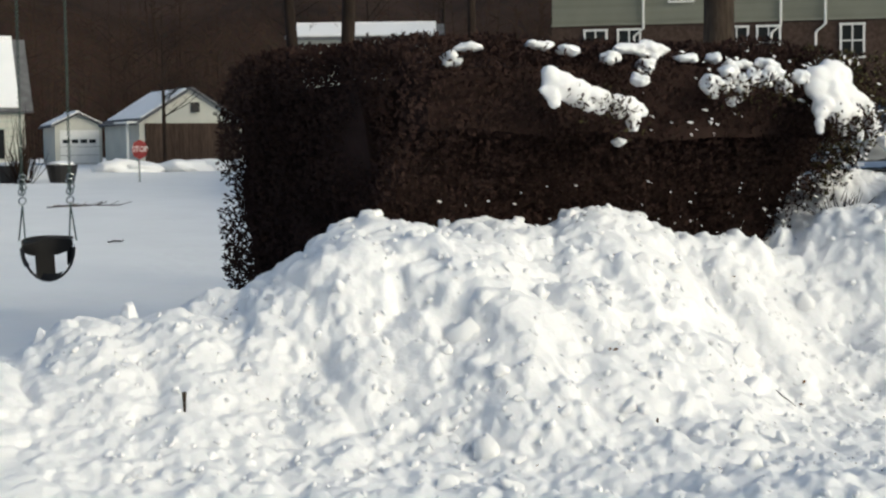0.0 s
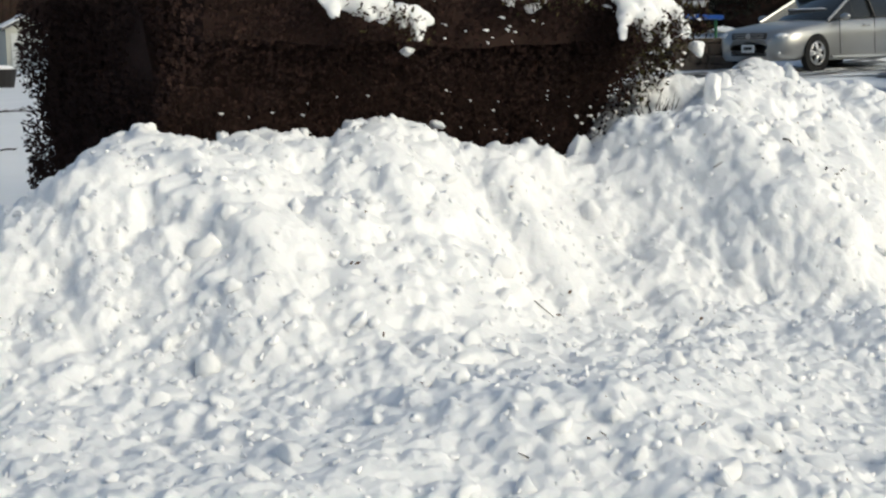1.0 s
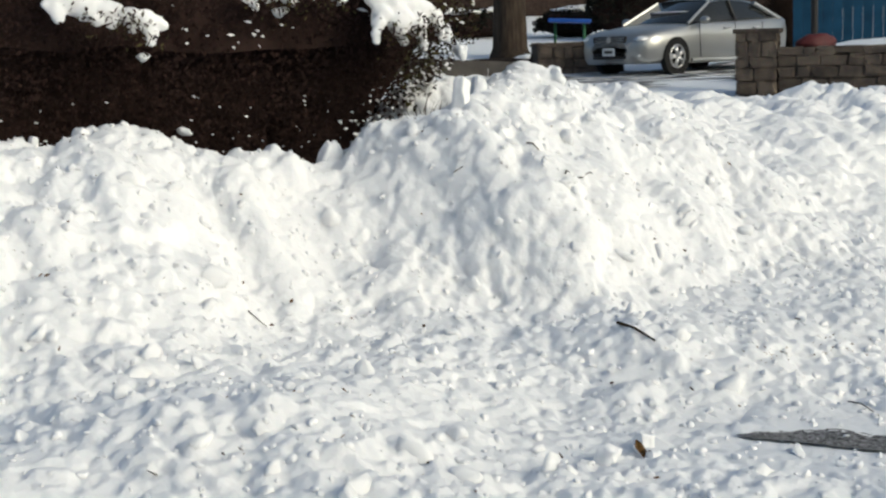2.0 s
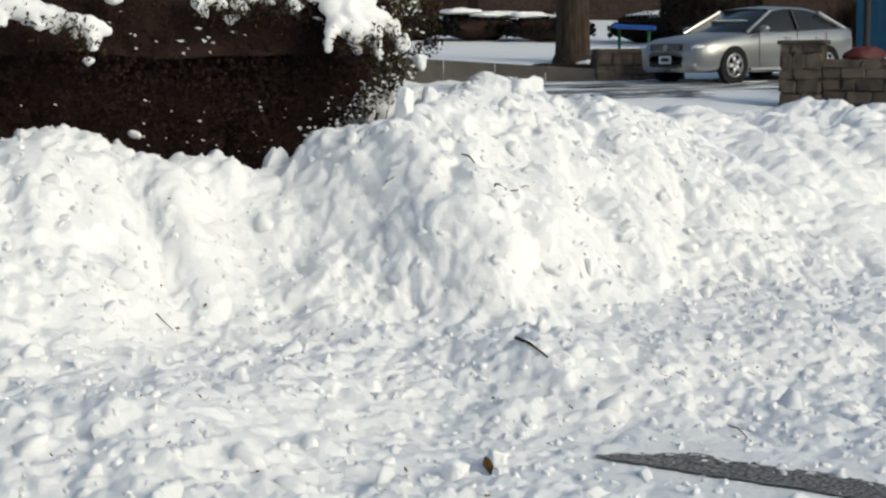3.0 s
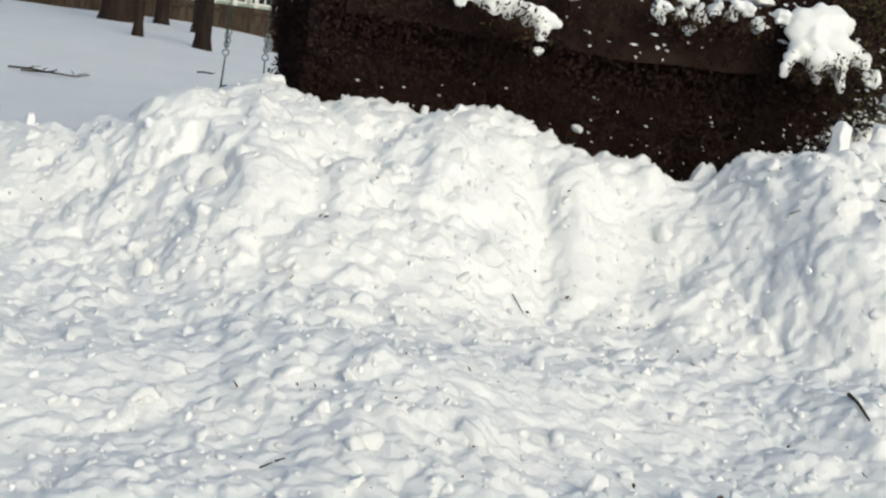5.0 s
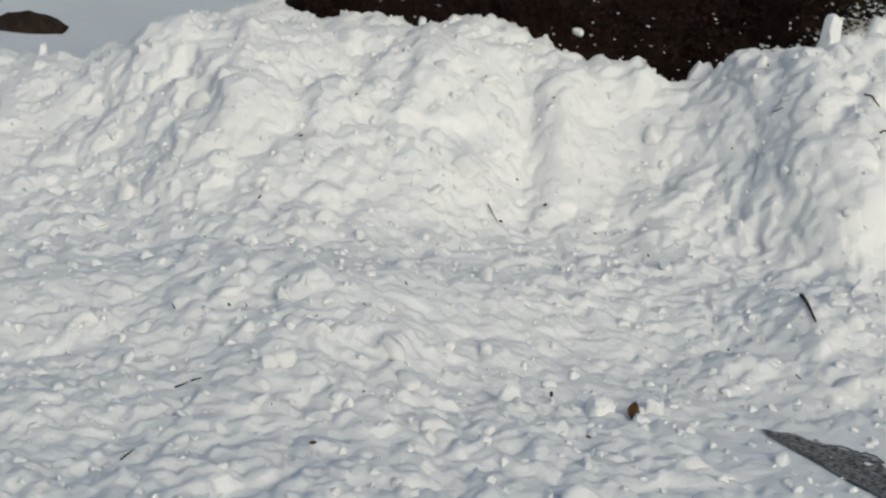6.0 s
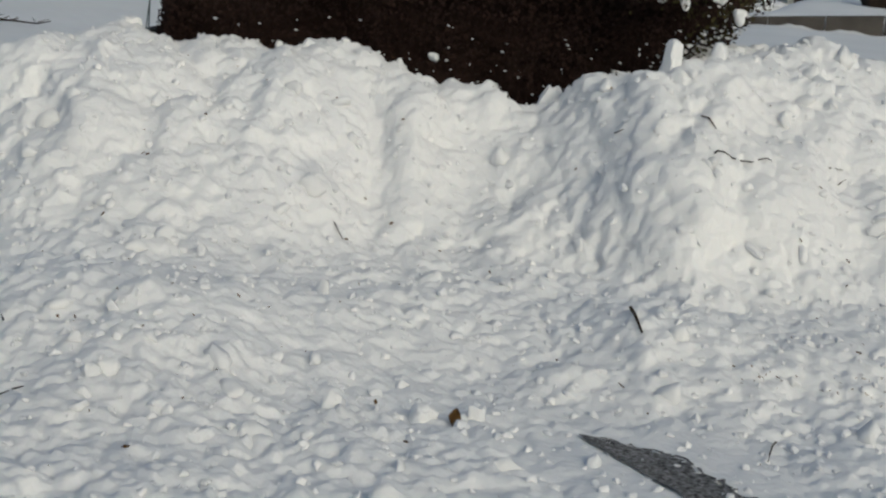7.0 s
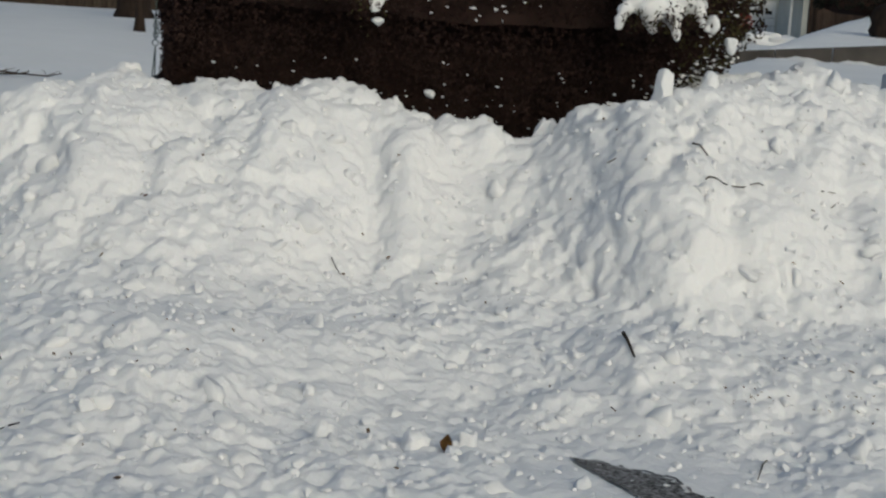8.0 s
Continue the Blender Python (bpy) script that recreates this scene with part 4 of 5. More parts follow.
# ---- car ----
def car():
    """A four-door saloon; x points to its nose, the origin on the ground below the front axle."""
    h = Vector((-0.993, -0.117, 0))
    zc = gz(16.1, 17.3) + 0.02
    m = Matrix(((h.x, -h.y, 0, 16.11), (h.y, h.x, 0, 17.28), (0, 0, 1, zc), (0, 0, 0, 1)))
    ob = thing("car", "silver four-door saloon car parked on a snowy driveway", "car", at=m)
    # stations: x, half width, underside, sill-to-shoulder height, top of body
    st = ((0.96, 0.45, 0.34, 0.46, 0.58), (0.92, 0.66, 0.24, 0.50, 0.68), (0.78, 0.82, 0.20, 0.56, 0.76), (0.45, 0.88, 0.20, 0.60, 0.84), (0.0, 0.895, 0.22, 0.64, 0.89), (-0.5, 0.90, 0.20, 0.66, 0.95),
          (-0.75, 0.90, 0.19, 0.68, 0.98), (-1.6, 0.905, 0.19, 0.70, 1.0), (-2.6, 0.90, 0.20, 0.72, 1.03), (-3.2, 0.88, 0.23, 0.74, 1.05), (-3.65, 0.82, 0.30, 0.76, 1.05), (-3.82, 0.70, 0.38, 0.74, 0.98))
    bm = bmesh.new()
    rows = []
    for x, w, lo, mid, top in st:
        prof = ((0, lo), (w * 0.86, lo), (w * 0.97, lo + 0.1), (w, mid - 0.08), (w * 0.995, mid + 0.05), (w * 0.955, top - 0.05), (w * 0.86, top), (w * 0.45, top + 0.025), (0, top + 0.032))
        rows.append([bm.verts.new((x, y, z)) for y, z in prof] + [bm.verts.new((x, -y, z)) for y, z in prof[1:-1]][::-1])
    n = len(rows[0])
    for p, q in zip(rows, rows[1:]):
        for k in range(n):
            bm.faces.new((p[k], q[k], q[(k + 1) % n], p[(k + 1) % n]))
    bm.faces.new(rows[0][::-1])
    bm.faces.new(rows[-1])
    part("body", bm, "paint_car", ob, "silver body shell", True)
    # cabin: glass below, roof above
    cab = ((-0.42, 0.80, 0.95, 0.80, 0.96), (-1.28, 0.80, 0.98, 0.62, 1.40), (-1.75, 0.80, 1.0, 0.60, 1.455), (-2.35, 0.80, 1.0, 0.60, 1.44), (-2.75, 0.79, 1.02, 0.62, 1.37), (-3.45, 0.72, 1.04, 0.70, 1.07))
    bm = bmesh.new()
    rows = [[bm.verts.new(p) for p in ((x, w, lo - 0.05), (x, v + 0.03, hi - 0.05), (x, v - 0.05, hi), (x, 0, hi + 0.02), (x, -v + 0.05, hi), (x, -v - 0.03, hi - 0.05), (x, -w, lo - 0.05))] for x, w, lo, v, hi in cab]
    for p, q in zip(rows, rows[1:]):
        for k in range(6):
            bm.faces.new((p[k], q[k], q[k + 1], p[k + 1]))
    part("cabin_glass", bm, "glass", ob, "dark tinted windows", True)
    bm = bmesh.new()
    rows = [[bm.verts.new(p) for p in ((x, v + 0.012, hi - 0.035), (x, v - 0.05, hi + 0.012), (x, 0, hi + 0.034), (x, -v + 0.05, hi + 0.012), (x, -v - 0.012, hi - 0.035))] for x, w, lo, v, hi in cab[1:5]]
    for p, q in zip(rows, rows[1:]):
        for k in range(4):
            bm.faces.new((p[k], q[k], q[k + 1], p[k + 1]))
    part("roof", bm, "paint_car", ob, "", True)
    for s in (1, -1):
        part("pillar", tube([(-0.40, s * 0.83, 0.95), (-1.28, s * 0.655, 1.385)], 0.03, 6), "paint_car", ob)
        part("pillar", tube([(-2.72, s * 0.66, 1.35), (-3.48, s * 0.75, 1.03)], 0.05, 6), "paint_car", ob)
        part("pillar", tube([(-1.95, s * 0.815, 0.98), (-1.9, s * 0.64, 1.41)], 0.03, 6), "black", ob)
        part("mirror", blob((-0.72, s * 1.0, 1.02), (0.09, 0.11, 0.07), 3, 0.1, 3), "paint_car", ob, "", True)
        part("headlight", blob((0.72, s * 0.66, 0.67), (0.22, 0.15, 0.075), 5, 0.12, 3), "lamp", ob, "clear swept-back headlight", True)
        part("fog_lamp", blob((0.86, s * 0.62, 0.36), (0.05, 0.09, 0.05), 6, 0.05, 2), "lamp", ob, "", True)
        part("sill", tube([(-0.45, s * 0.89, 0.25), (-2.35, s * 0.89, 0.25)], 0.035, 6), "paint_car", ob)
        for x in (-1.55, -2.5):
            part("door_handle", box(x, s * 0.905, 0.86, 0.2, 0.03, 0.035, 0.01), "alloy", ob)
        for x in (-0.72, -1.85, -2.75):
            part("door_gap", tube([(x, s * 0.905, 0.3), (x + 0.03, s * 0.91, 0.6), (x, s * 0.87, 0.97)], 0.006, 4), "black", ob)
        part("window_trim", tube([(-0.45, s * 0.815, 0.965), (-1.6, s * 0.82, 1.0), (-3.3, s * 0.77, 1.05)], 0.012, 4), "black", ob)
        for x in (0.0, -2.78):
            part("wheel_arch", disc((x, s * 0.84, 0.33), (0, 1, 0), 0.375, 0.125, 24), "rubber", ob)
            tyre = part("tyre", ring((x, s * 0.82, 0.33), (0, 1, 0), 0.262, 0.07, 28), "rubber", ob, "black tyre", True)
            part("hub_back", disc((x, s * 0.83, 0.33), (0, 1, 0), 0.22, 0.1, 24), "black", tyre)
            bm = bmesh.new()
            for k in range(5):
                a = k * 2 * math.pi / 5
                for o in (-0.14, 0.14):
                    tube([(x, s * 0.92, 0.33), (x + 0.21 * math.cos(a + o), s * 0.905, 0.33 + 0.21 * math.sin(a + o))], [0.03, 0.02], 6, bm)
            ring((x, s * 0.90, 0.33), (0, 1, 0), 0.215, 0.018, 24, bm)
            disc((x, s * 0.92, 0.33), (0, 1, 0), 0.05, 0.03, 12, bm)
            part("rim", bm, "alloy", tyre, "five double-spoke alloy rim", True)
    g = bmesh.new()
    box(0.925, 0, 0.66, 0.05, 0.84, 0.15, 0.02, g)
    part("grille", g, "black", ob, "dark radiator grille")
    for k in range(3):
        part("grille_bar", box(0.952, 0, 0.61 + 0.045 * k, 0.012, 0.74, 0.012), "alloy", ob)
    part("badge", disc((0.965, 0, 0.67), (1, 0, 0), 0.06, 0.015, 16), "alloy", ob)
    part("lower_intake", box(0.945, 0, 0.36, 0.03, 0.86, 0.12, 0.02), "black", ob)
    part("number_plate", box(0.972, 0, 0.44, 0.012, 0.31, 0.15, 0.004), "white", ob, "small pale plate with a dark bar")
    part("plate_bar", box(0.98, 0, 0.44, 0.006, 0.2, 0.06), "black", ob)
    part("snow_dusting", blob((-0.85, 0.0, 1.19), (0.1, 0.5, 0.02), 2, 0.3, 3), "snow_soft", ob)


car()


# ---- beside the driveway ----
def bag(x, y, z):
    ob = part("sledge", blob((0, 0, 0.12), (0.38, 0.24, 0.15), 8, 0.25, 3), "red", None, "", True)
    ob.location = (x, y, z)
    tagged(ob, "dull red plastic tub lying on the stone wall", "tub")


bag(14.35, 11.3, 1.66)
bt = thing("play_table", "small blue-topped play table standing in the snow", "table", at=(17.4, 21.0, gz(17.4, 21.0)))
zt = 2.38 - gz(17.4, 21.0)
part("tabletop", box(0, 0, zt, 0.95, 0.7, 0.09, 0.03, None, pose(0, 0, 0, 0, 3, -40)), "blue", bt, "bright blue plastic top")
part("leg", tube([(0.25, -0.2, -0.1), (0.25, -0.2, zt)], 0.035, 8), "green", bt)
part("leg", tube([(-0.25, 0.2, -0.1), (-0.25, 0.2, zt)], 0.035, 8), "green", bt)

lamp_post = thing("post", "slim black metal post beside the garden wall", "post", at=(15.2, 12.1, gz(15.2, 12.1)))
part("shaft", tube([(0, 0, 0), (0, 0, 3.0)], 0.06, 10), "black", lamp_post)
part("collar", disc((0, 0, 0.5), (0, 0, 1), 0.08, 0.12, 12), "black", lamp_post)

bed = part("raised_bed", blob((17.2, 11.8, 1.1), (2.9, 2.6, 0.75), 4, 0.12, 4), "snow", None, "", True)
tagged(bed, "snow-covered raised garden bed behind the stone wall", "garden bed", kind="structure")
for k, (x, y, w, h) in enumerate(((16.6, 11.0, 0.9, 0.55), (17.3, 10.4, 1.0, 0.6), (18.2, 9.6, 1.0, 0.5))):
    shrub(x, y, w, w, h, 40 + k, "bush", "bare thin shrub poking out of the snow", 90, z=1.72)

fence = thing("board_fence", "blue painted board fence behind the garden bed", "fence", at=pose(18.6, 15.6, gz(18.6, 15.6), 0, 0, -50))
for k in range(24):
    part("board", box(0.09 + k * 0.19, 0, 0.85, 0.186, 0.03, 1.9, 0.006), "blue_board", fence)
part("rail", box(2.3, 0.05, 0.4, 4.5, 0.05, 0.09), "blue_board", fence)
part("rail", box(2.3, 0.05, 1.4, 4.5, 0.05, 0.09), "blue_board", fence)

tree(16.05, 21.4, 0.36, 13, 3, "bark", limbs=9, label="large shade tree with a thick grey-brown trunk", low=0.45)
mulch = tagged(part("tree_bed", blob((15.8, 21.0, gz(15.8, 21.0) - 0.02), (1.5, 0.9, 0.12), 6, 0.35, 4), "mulch", None, "", True), "dark mulch bared round the tree trunk", "mulch", kind="structure")
for k in range(6):
    snow_rng = random.Random(k)
    o = part("snow_lump", blob((0, 0, 0), (0.25, 0.2, 0.1), k, 0.35, 3), "snow_soft", None, "", True)
    x, y = 16.5 + snow_rng.uniform(-0.7, 0.9), 20.6 + snow_rng.uniform(-0.3, 0.3)
    o.location = (x, y, gz(x, y) + 0.08)
    tagged(o, "lump of snow at the foot of the tree", "snow lump", "lumps by the tree")

for k, (x, y, w) in enumerate(((15.4, 31.7, 2.9), (17.3, 31.0, 3.0), (19.1, 30.2, 3.0), (20.9, 29.2, 2.9), (12.5, 34, 2.9), (23.5, 28.0, 2.9))):
    shrub(x, y, w, 1.4, 0.85, 60 + k, "yew", "low dark clipped evergreen shrub capped with snow", 1500, True, True)
shrub(21.8, 22.6, 3.2, 2.0, 1.7, 81, "bush", "brown bare shrub behind the parked car", 1400)
shrub(24.0, 20.5, 3.4, 2.0, 2.0, 82, "bush", "brown bare shrub behind the parked car", 1400)
shrub(23.6, 25.6, 3.0, 2.4, 2.3, 83, "yew", "dark upright evergreen shrub with a cap of snow", 3500, True, True)

rock = tagged(part("boulder", blob((10.4, 25.6, gz(10.4, 25.6) + 0.3), (0.45, 0.4, 0.5), 12, 0.3, 3), "bark_dark", None, "", True), "dark rounded boulder standing in the snow", "boulder")

shrub(1.95, 4.35, 0.9, 0.5, 0.28, 86, "bush", "bare twiggy shoots sticking out of the snow by the hedge", 70, z=hz(1.95, 4.35) - 0.1)
shrub(1.45, 4.3, 0.7, 0.4, 0.25, 87, "bush", "bare twiggy shoots sticking out of the snow by the hedge", 60, z=hz(1.45, 4.3) - 0.1)

# ---- the lawn behind the hedge ----
tree(0.42, 10.4, 0.075, 6.5, 21, "bark_dark", -0.5, 9, "slim dark bare tree behind the hedge", low=0.5)
tree(0.78, 10.3, 0.085, 7.0, 22, "bark_dark", 0.6, 9, "slim dark bare tree behind the hedge", low=0.5)
bm = tube([(0.4, 10.4, 3.7), (-0.6, 10.1, 3.6), (-1.8, 9.7, 3.42), (-3.3, 9.4, 3.36)], [0.07, 0.06, 0.05, 0.03], 8)
limb = tagged(part("swing_limb", bm, "bark_dark"), "long level limb that carries the swing", "tree limb")
hang = tagged(part("swing_rope", tube([(-2.6, 9.56, 3.35), (-2.6, 9.56, 3.42)], 0.02, 6), "chain"), "short rope round the limb", "rope")

for k, (x, y, r) in enumerate(((-6.5, 31.0, 0.38), (-5.25, 24.0, 0.09), (-3.95, 23.4, 0.15), (-5.7, 33.5, 0.17), (-4.6, 31.0, 0.13), (-9.2, 27, 0.2))):
    tree(x, y, r, 9, 100 + k, "bark_dark", limbs=7, label="bare dark tree trunk rising from the snowy lawn", low=0.45)
for k, (x, y, w, h) in enumerate(((-2.55, 29.5, 0.9, 1.5), (-2.0, 29.8, 0.8, 1.4), (-1.4, 30.0, 0.7, 1.0))):
    shrub(x, y, w, w, h, 200 + k, "bush", "leafless many-stemmed shrub on the lawn", 80)

for k, (x, y, r, h) in enumerate(((21.6, 40.0, 0.17, 11), (24.5, 60.0, 0.12, 8), (27.5, 58.0, 0.10, 8), (31.0, 57.0, 0.13, 9), (19.0, 62.0, 0.10, 8))):
    tree(x, y, r, h, 140 + k, "bark_dark", limbs=14, label="bare winter tree with a web of fine branches", low=0.3)

# dark branches and a log fallen on the lawn
for k, (x, y, ln) in enumerate(((-5.7, 14.4, 0.9), (-5.9, 14.6, 0.7), (-3.6, 17.5, 0.3), (4.2, 30, 1.4), (3.9, 30.3, 1.2), (3.6, 29.8, 1.0), (0.9, 18.0, 0.3))):
    z = gz(x, y)
    r2 = random.Random(k)
    bm = tube([(0, 0, 0.02), (ln * 0.4, 0.1 * ln, 0.03), (ln * 0.8, 0.02, 0.02), (ln, 0.05, 0.02 + 0.05 * ln)], [0.014, 0.014, 0.012, 0.006], 5)
    for j in range(3 if ln > 0.5 else 0):
        q = Vector((ln * r2.uniform(0.3, 0.9), 0.05, 0.04))
        tube([q, q + Vector((r2.uniform(-0.2, 0.3), r2.uniform(-0.2, 0.2), 0.06)) * ln], [0.008, 0.004], 4, bm)
    o = part("fallen_branch", bm, "twig")
    o.matrix_world = pose(x, y, z + 0.03, 0, 0, r2.uniform(-20, 20))
    tagged(o, "dark fallen branch lying on the snowy lawn", "branch")
tub = part("stump", blob((-5.75, 10.9, gz(-5.75, 10.9) + 0.02), (0.42, 0.3, 0.2), 15, 0.25, 3), "bark_dark", None, "", True)
tagged(tub, "dark low stump half buried in snow", "stump")


# ---- buildings ----
def siding(ob, x0, x1, y, z0, z1, mat, pitch=0.14):
    """Lapped boards on a wall that faces -y."""
    z = z0
    while z < z1 - 0.01:
        hh = min(pitch, z1 - z)
        bm = bmesh.new()
        q = [bm.verts.new(p) for p in ((x0, y - 0.03, z), (x1, y - 0.03, z), (x1, y - 0.008, z + hh), (x0, y - 0.008, z + hh), (x0, y, z), (x1, y, z))]
        bm.faces.new(q[:4])
        bm.faces.new((q[4], q[5], q[1], q[0]))
        part("board", bm, mat, ob)
        z += pitch


def window(ob, x, y, z, w, h):
    fr = bmesh.new()
    for cx, cz, sx, sz in ((x, z - h / 2, w + 0.12, 0.08), (x, z + h / 2, w + 0.12, 0.08), (x - w / 2, z, 0.08, h), (x + w / 2, z, 0.08, h), (x, z, 0.05, h), (x, z, w, 0.05)):
        box(cx, y - 0.05, cz, sx, 0.09, sz, 0, fr)
    f = part("window_frame", fr, "white", ob, "white window frame")
    part("pane", box(x, y - 0.02, z, w, 0.02, h), "glass", f, "dark pane")


def gabled(name, label, at, turn, w, d, wall, rise, mat, snow=0.5, over=0.25, front=True):
    """A gabled building: gable towards -y, centred on x."""
    ob = thing(name, label, "building", at=pose(*at, 0, 0, turn))
    bm = bmesh.new()
    for y in (0, d):
        q = [bm.verts.new(p) for p in ((-w / 2, y, -0.6), (w / 2, y, -0.6), (w / 2, y, wall), (0, y, wall + rise), (-w / 2, y, wall))]
        bm.faces.new(q)
    bm.verts.ensure_lookup_table()
    v = bm.verts
    for a, b in ((0, 4), (1, 2)):
        bm.faces.new((v[a], v[a + 5], v[b + 5], v[b]))
    part("wall", bm, mat, ob)
    for s in (-1, 1):
        ln = math.hypot(w / 2 + over, rise * (1 + 2 * over / w))
        ang = math.atan2(rise, w / 2)
        c = Vector((s * (w / 4 + over / 2), d / 2, wall + rise / 2 - rise * over / w + 0.06))
        t = pose(0, 0, 0, 0, math.degrees(ang) * s, 0)
        roof = part("roof", box(*c, ln, d + 2 * over, 0.1, 0, None, t), "roof", ob)
        if snow and (s < 0 or snow > 0.6):
            b2 = box(c.x - s * 0.1, c.y, c.z + 0.02 + 0.1 / math.cos(ang), ln * (0.6 + 0.4 * snow), d * 0.96, 0.09, 0.02, None, t)
            part("roof_snow", b2, "snow_soft", roof, "sheet of snow on the roof")
    return ob


g1 = gabled("garage", "small pale garage with a white panelled door", (19.85, 76.8, gz(19.8, 77)), -10, 2.5, 5.0, 2.15, 0.6, "siding_white", 1.0)
part("garage_door", box(0.05, -0.03, 0.75, 2.1, 0.08, 2.3, 0.01), "white", g1, "pale overhead door")
for k in range(4):
    part("pane", box(-0.68 + k * 0.47, -0.08, 1.3, 0.36, 0.03, 0.2), "glass", g1)
for k in range(3):
    part("panel_line", box(0.05, -0.075, 0.1 + 0.45 * k, 2.1, 0.01, 0.02), "concrete", g1)
g2 = gabled("garage", "grey-roofed garage with white side wall and brown front", (22.9, 68.3, gz(22, 69)), -3, 5.4, 6.0, 2.25, 1.65, "siding_white", 0.55)
for k in range(20):
    part("front_board", box(-2.3 + k * 0.25, -0.05, 0.95, 0.24, 0.08, 2.5), "wood", g2)
part("vent", box(0.2, -0.08, 3.0, 0.45, 0.08, 0.5, 0.01), "black", g2)
part("post", tube([(-3.2, 0.4, -0.4), (-3.2, 0.4, 2.2)], 0.07, 6), "white", g2)
part("porch_roof", box(-3.0, 0.9, 2.25, 0.8, 2.2, 0.1), "white", g2)
wh = gabled("house", "white snow-roofed house at the street's far side", (10.6, 56.0, gz(10, 56)), 78, 6.0, 9, 2.7, 2.6, "siding_white", 1.0, 0.3)
window(wh, -1.4, 0, 1.2, 0.8, 1.1)
for k in range(9):
    part("course", box(-3.01, 4.5, 0.2 + k * 0.28, 0.03, 8.9, 0.03), "siding_mint", wh)
for k in range(3):
    part("side_window", box(-3.03, 1.2 + k * 2.6, 1.3, 0.05, 0.9, 1.1), "glass", wh, "dark pane in the side wall")
shrub(8.4, 48.0, 2.0, 1.6, 3.4, 301, "bush", "bare many-stemmed shrub before the white house", 60)
gabled("house", "far house with a long snow-covered roof", (29.9, 55.7, 1.6), 59, 3.6, 6.6, 5.1, 0.62, "siding_white", 1.0)

hs = thing("house", "two-storey house with grey-green siding over brown brick", "house", at=pose(28.5, 44.9, 3.3, 0, 0, -42))
part("wall", box(8.5, 3, 2.9, 17, 6, 6.0), "siding", hs)
siding(hs, 0, 17, 0, 3.2, 5.9, "siding", 0.16)
part("brick_storey", box(8.5, 0.02, 1.2, 17.02, 0.14, 3.9), "brick", hs, "brown brick lower storey")
part("trim", box(8.5, -0.09, 3.2, 17.05, 0.08, 0.1), "siding", hs)
for x in (1.7, 3.0, 7.1, 8.3, 11.4):
    window(hs, x, -0.06, 2.35, 0.85, 1.25)
window(hs, 5.0, -0.03, 4.6, 0.9, 1.2)
for x in (3.55, 8.75, 10.4):
    part("downspout", tube([(x, -0.14, 5.9), (x, -0.14, 3.0), (x - 0.35, -0.2, 2.7), (x - 0.35, -0.2, 0.1)], 0.05, 6), "white", hs, "white downspout")
part("roof", box(8.5, 2.6, 6.25, 17.8, 7.2, 0.5, 0.05), "roof", hs)

ph = gabled("house", "pale green house across the lawn with porch posts", (-3.2, 50, gz(-3, 50)), 6, 7, 7, 3.2, 1.8, "siding_mint", 1.0)
for k in range(4):
    part("porch_post", box(-3.0 + k * 0.75, -0.7, 1.2, 0.14, 0.14, 3.4), "white", ph)
window(ph, -1.6, 0, 1.5, 1.0, 1.3)
window(ph, -0.4, 0, 1.5, 1.0, 1.3)
part("porch_snow", box(-2.2, -0.8, 0.2, 3.2, 1.4, 0.5, 0.1), "snow_soft", ph)
yard_fence = thing("board_fence", "low weathered brown board fence along the far edge of the lawn", "fence", at=pose(-15.5, 36.5, gz(-8, 38) - 0.15, 0, 0, 15))
for k in range(68):
    part("board", box(k * 0.2, 0, 0.36, 0.199, 0.03, 0.9), "bark", yard_fence)
part("rail", box(6.8, -0.04, 0.62, 13.6, 0.05, 0.09), "bark", yard_fence)
w2 = gabled("house", "white house with a railing beyond the yard", (17.2, 35.0, 2.2), -25, 5, 6, 1.9, 0.25, "siding_white", 1.0)
part("door", box(-1.2, -0.05, 1.0, 0.9, 0.08, 2.0), "wood", w2)
for k in range(12):
    part("rail_post", tube([(0.2 + k * 0.2, -1.0, -0.3), (0.2 + k * 0.2, -1.0, 0.8)], 0.018, 5), "black", w2)
part("rail", tube([(0.1, -1.0, 0.8), (2.5, -1.0, 0.8)], 0.025, 5), "black", w2)


# ---- stop sign and bins ----
sg = thing("stop_sign", "red octagonal stop sign on a steel post in the snow", "road sign", at=pose(12.43, 47.58, gz(12.4, 47.6) - 0.1, 0, 0, 15))
zs = 1.86 - gz(12.4, 47.6) + 0.1
part("post", tube([(0, 0.04, -0.3), (0, 0.04, zs + 0.3)], 0.035, 6), "steel", sg)
face = part("plate", tube([(0, 0.01, zs), (0, -0.01, zs)], 0.35, 8), "sign", sg, "red octagonal plate")
word = bpy.data.curves.new("lettering", "FONT")
word.body, word.size, word.align_x, word.align_y, word.extrude = "STOP", 0.29, "CENTER", "CENTER", 0.003
word.materials.append(M["white"])
wo = new("lettering", word)
wo.parent = face
wo.matrix_local = pose(0, -0.018, zs, 90, 0, 0)
for k, (x, y) in enumerate(((9.9, 48.5), (8.25, 48.9))):
    tubb = thing("planter", "dark tapered tub heaped with snow", "planter", "tubs by the street", at=(x, y, gz(x, y)))
    part("body", tube([(0, 0, -0.1), (0, 0, 0.45), (0, 0, 0.62)], [0.40, 0.52, 0.56], 16), "black", tubb)
    part("snow_cap", blob((0, 0, 0.64), (0.5, 0.5, 0.12), k, 0.2, 3), "snow_soft", tubb, "heaped snow", True)
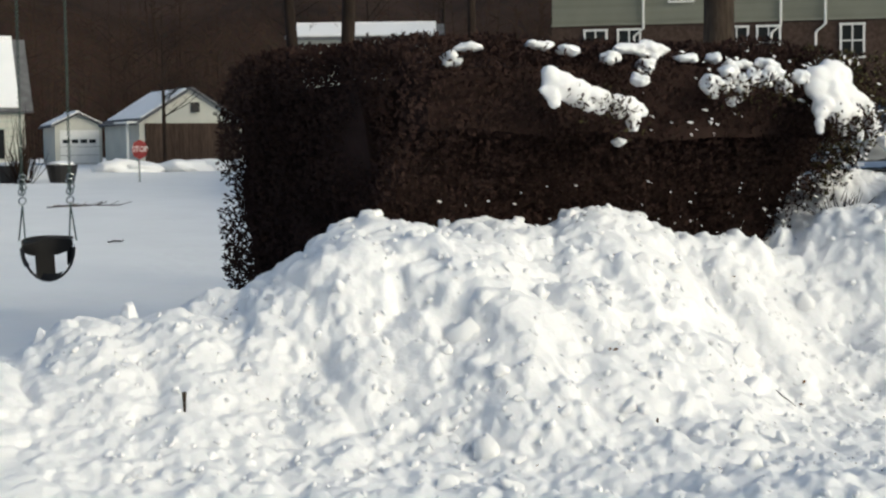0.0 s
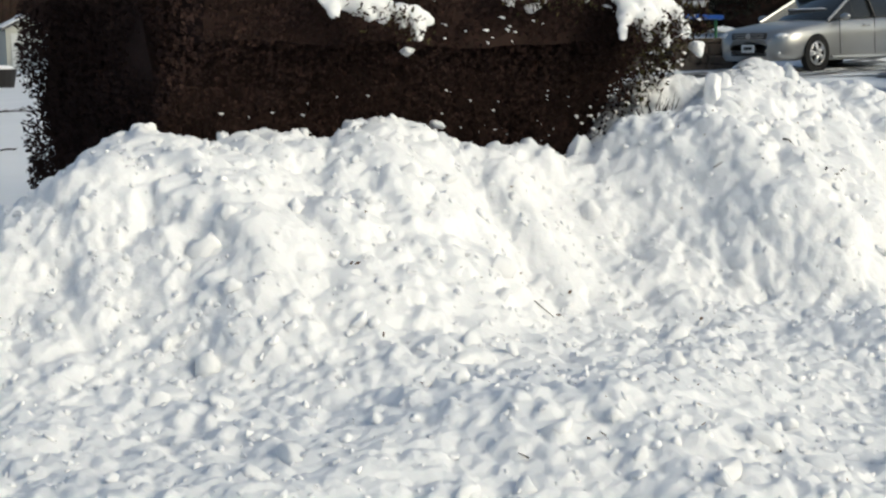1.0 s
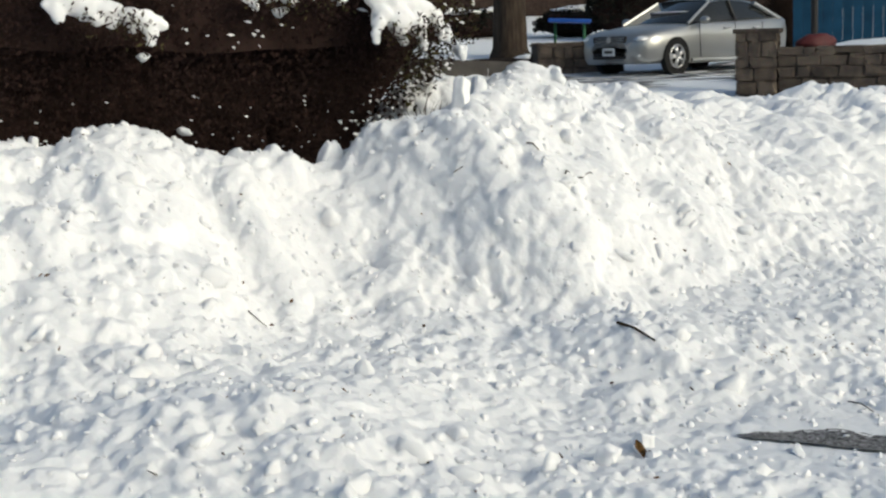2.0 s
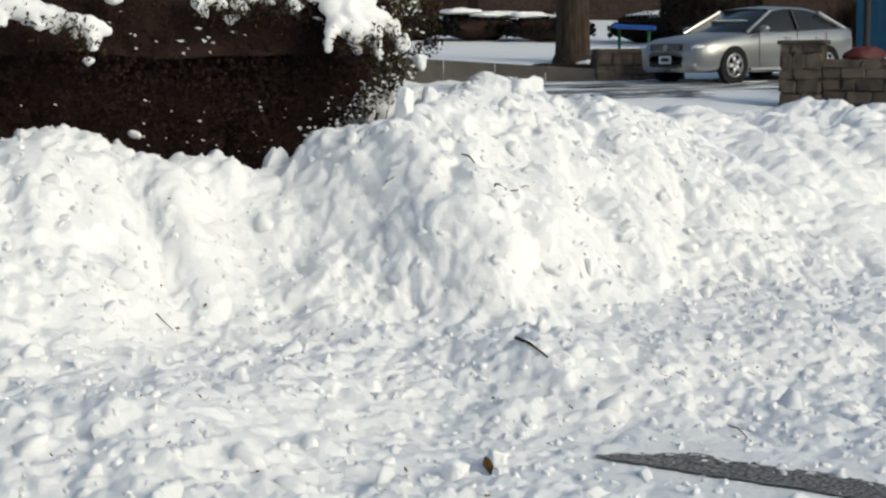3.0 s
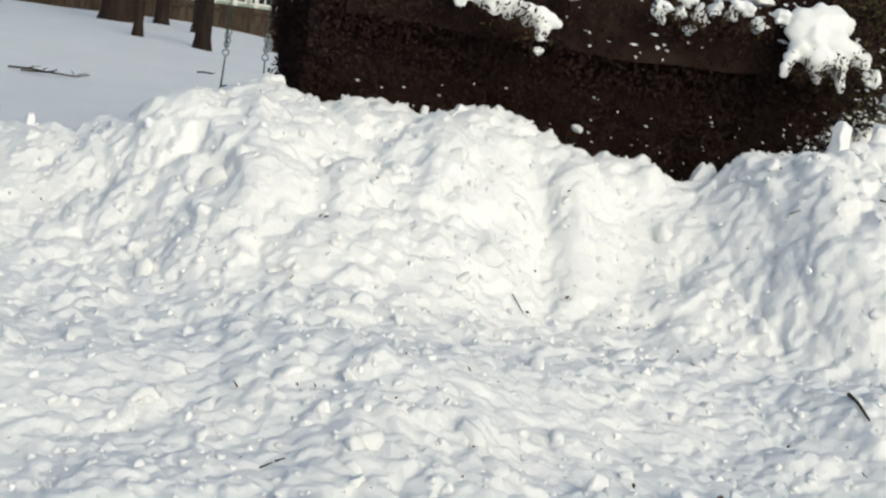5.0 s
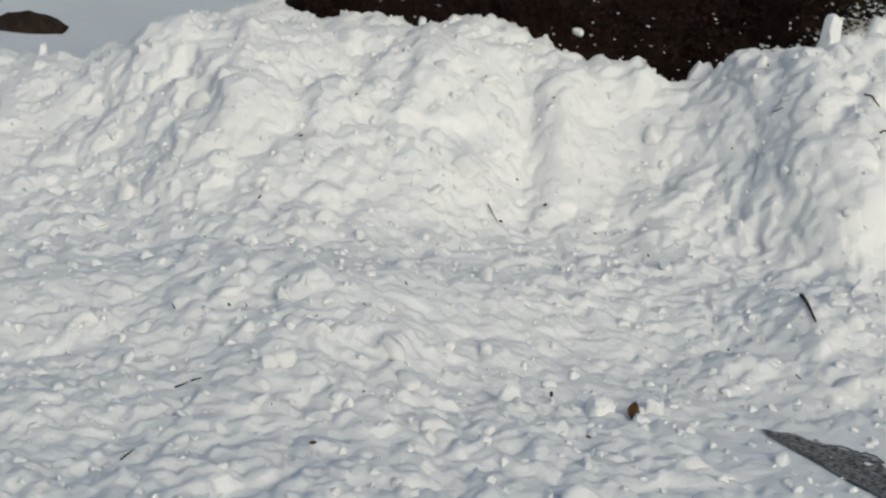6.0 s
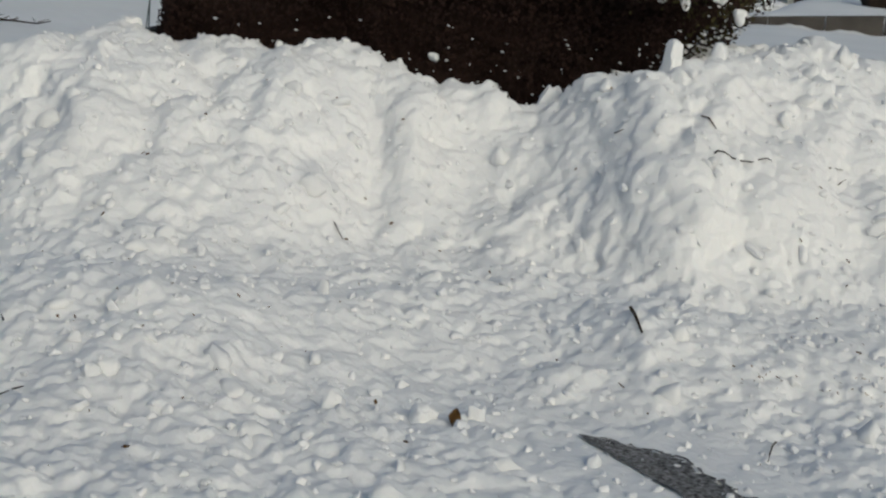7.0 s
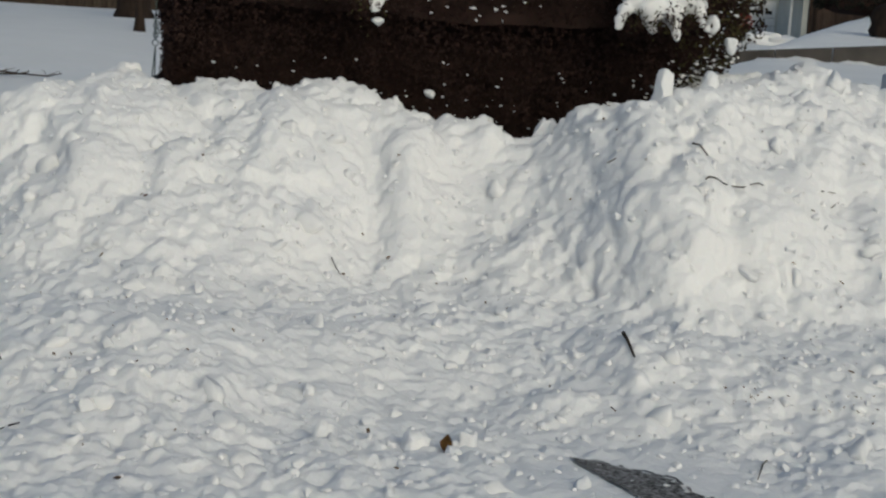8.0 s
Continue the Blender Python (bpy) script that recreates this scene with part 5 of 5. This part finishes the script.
for k in range(9):
    r2 = random.Random(k + 40)
    x, y = 16.5 + k * 0.9, 61 + r2.uniform(-1, 1)
    o = part("plough_bank", blob((0, 0, 0), (1.1, 0.9, r2.uniform(0.25, 0.5)), k, 0.5, 3), "snow_soft", None, "", True)
    o.location = (x, y, gz(x, y) + 0.1)
    tagged(o, "bank of ploughed snow at the roadside", "snow bank", "ploughed banks by the road")


# ---- wooded slope that closes the view ----
def wooded_hill():
    vs, fs = [], []
    for i in range(121):
        a = math.radians(-180 + 3 * i)
        for j, (r, z) in enumerate(((105, -2), (112, 6), (125, 13), (150, 19))):
            k = 1 + 0.03 * math.sin(i * 1.7 + j)
            zz = z + (2.5 * noise.noise(Vector((i * 0.35, j, 0))) if j > 1 else 0)
            vs.append((r * k * math.sin(a), r * k * math.cos(a), zz))
    for i in range(120):
        for j in range(3):
            p = i * 4 + j
            fs.append((p, p + 4, p + 5, p + 1))
    ob = raw("backdrop", vs, fs, "hill", None, "", True)
    tagged(ob, "brown leafless wooded hillside round the neighbourhood", "hillside", kind="structure")
    rg = np.random.default_rng(5)
    vs, fs = [], []
    for k in range(2600):
        a, r, h = rg.uniform(-0.7, 1.1), rg.uniform(92, 122), rg.uniform(4, 10)
        x, y = r * math.sin(a), r * math.cos(a)
        z = 0.5 + max(0, r - 104) * 0.5
        w = rg.uniform(0.03, 0.10)
        top = np.array([x + rg.normal(0, 0.5), y, z + h])
        foot = np.array([x, y, z - 2])
        i = len(vs)
        vs += [foot - (w, 0, 0), foot + (w, 0, 0), top, foot - (0, w, 0)]
        fs += [(i, i + 1, i + 2), (i + 3, i + 1, i + 2)]
        for j in range(9):
            q = foot + (top - foot) * rg.uniform(0.35, 0.95)
            e = q + np.array([rg.normal(0, 1.3), rg.normal(0, 0.6), rg.uniform(0.4, 2.2)]) * h * 0.12
            i = len(vs)
            vs += [q - (0, 0, w * 0.6), q + (0, 0, w * 0.6), e]
            fs.append((i, i + 1, i + 2))
    ob = raw("far_woods", vs, fs, "hill", None)
    tagged(ob, "grey-brown leafless woods on the far slope", "woods", kind="stuff")


wooded_hill()
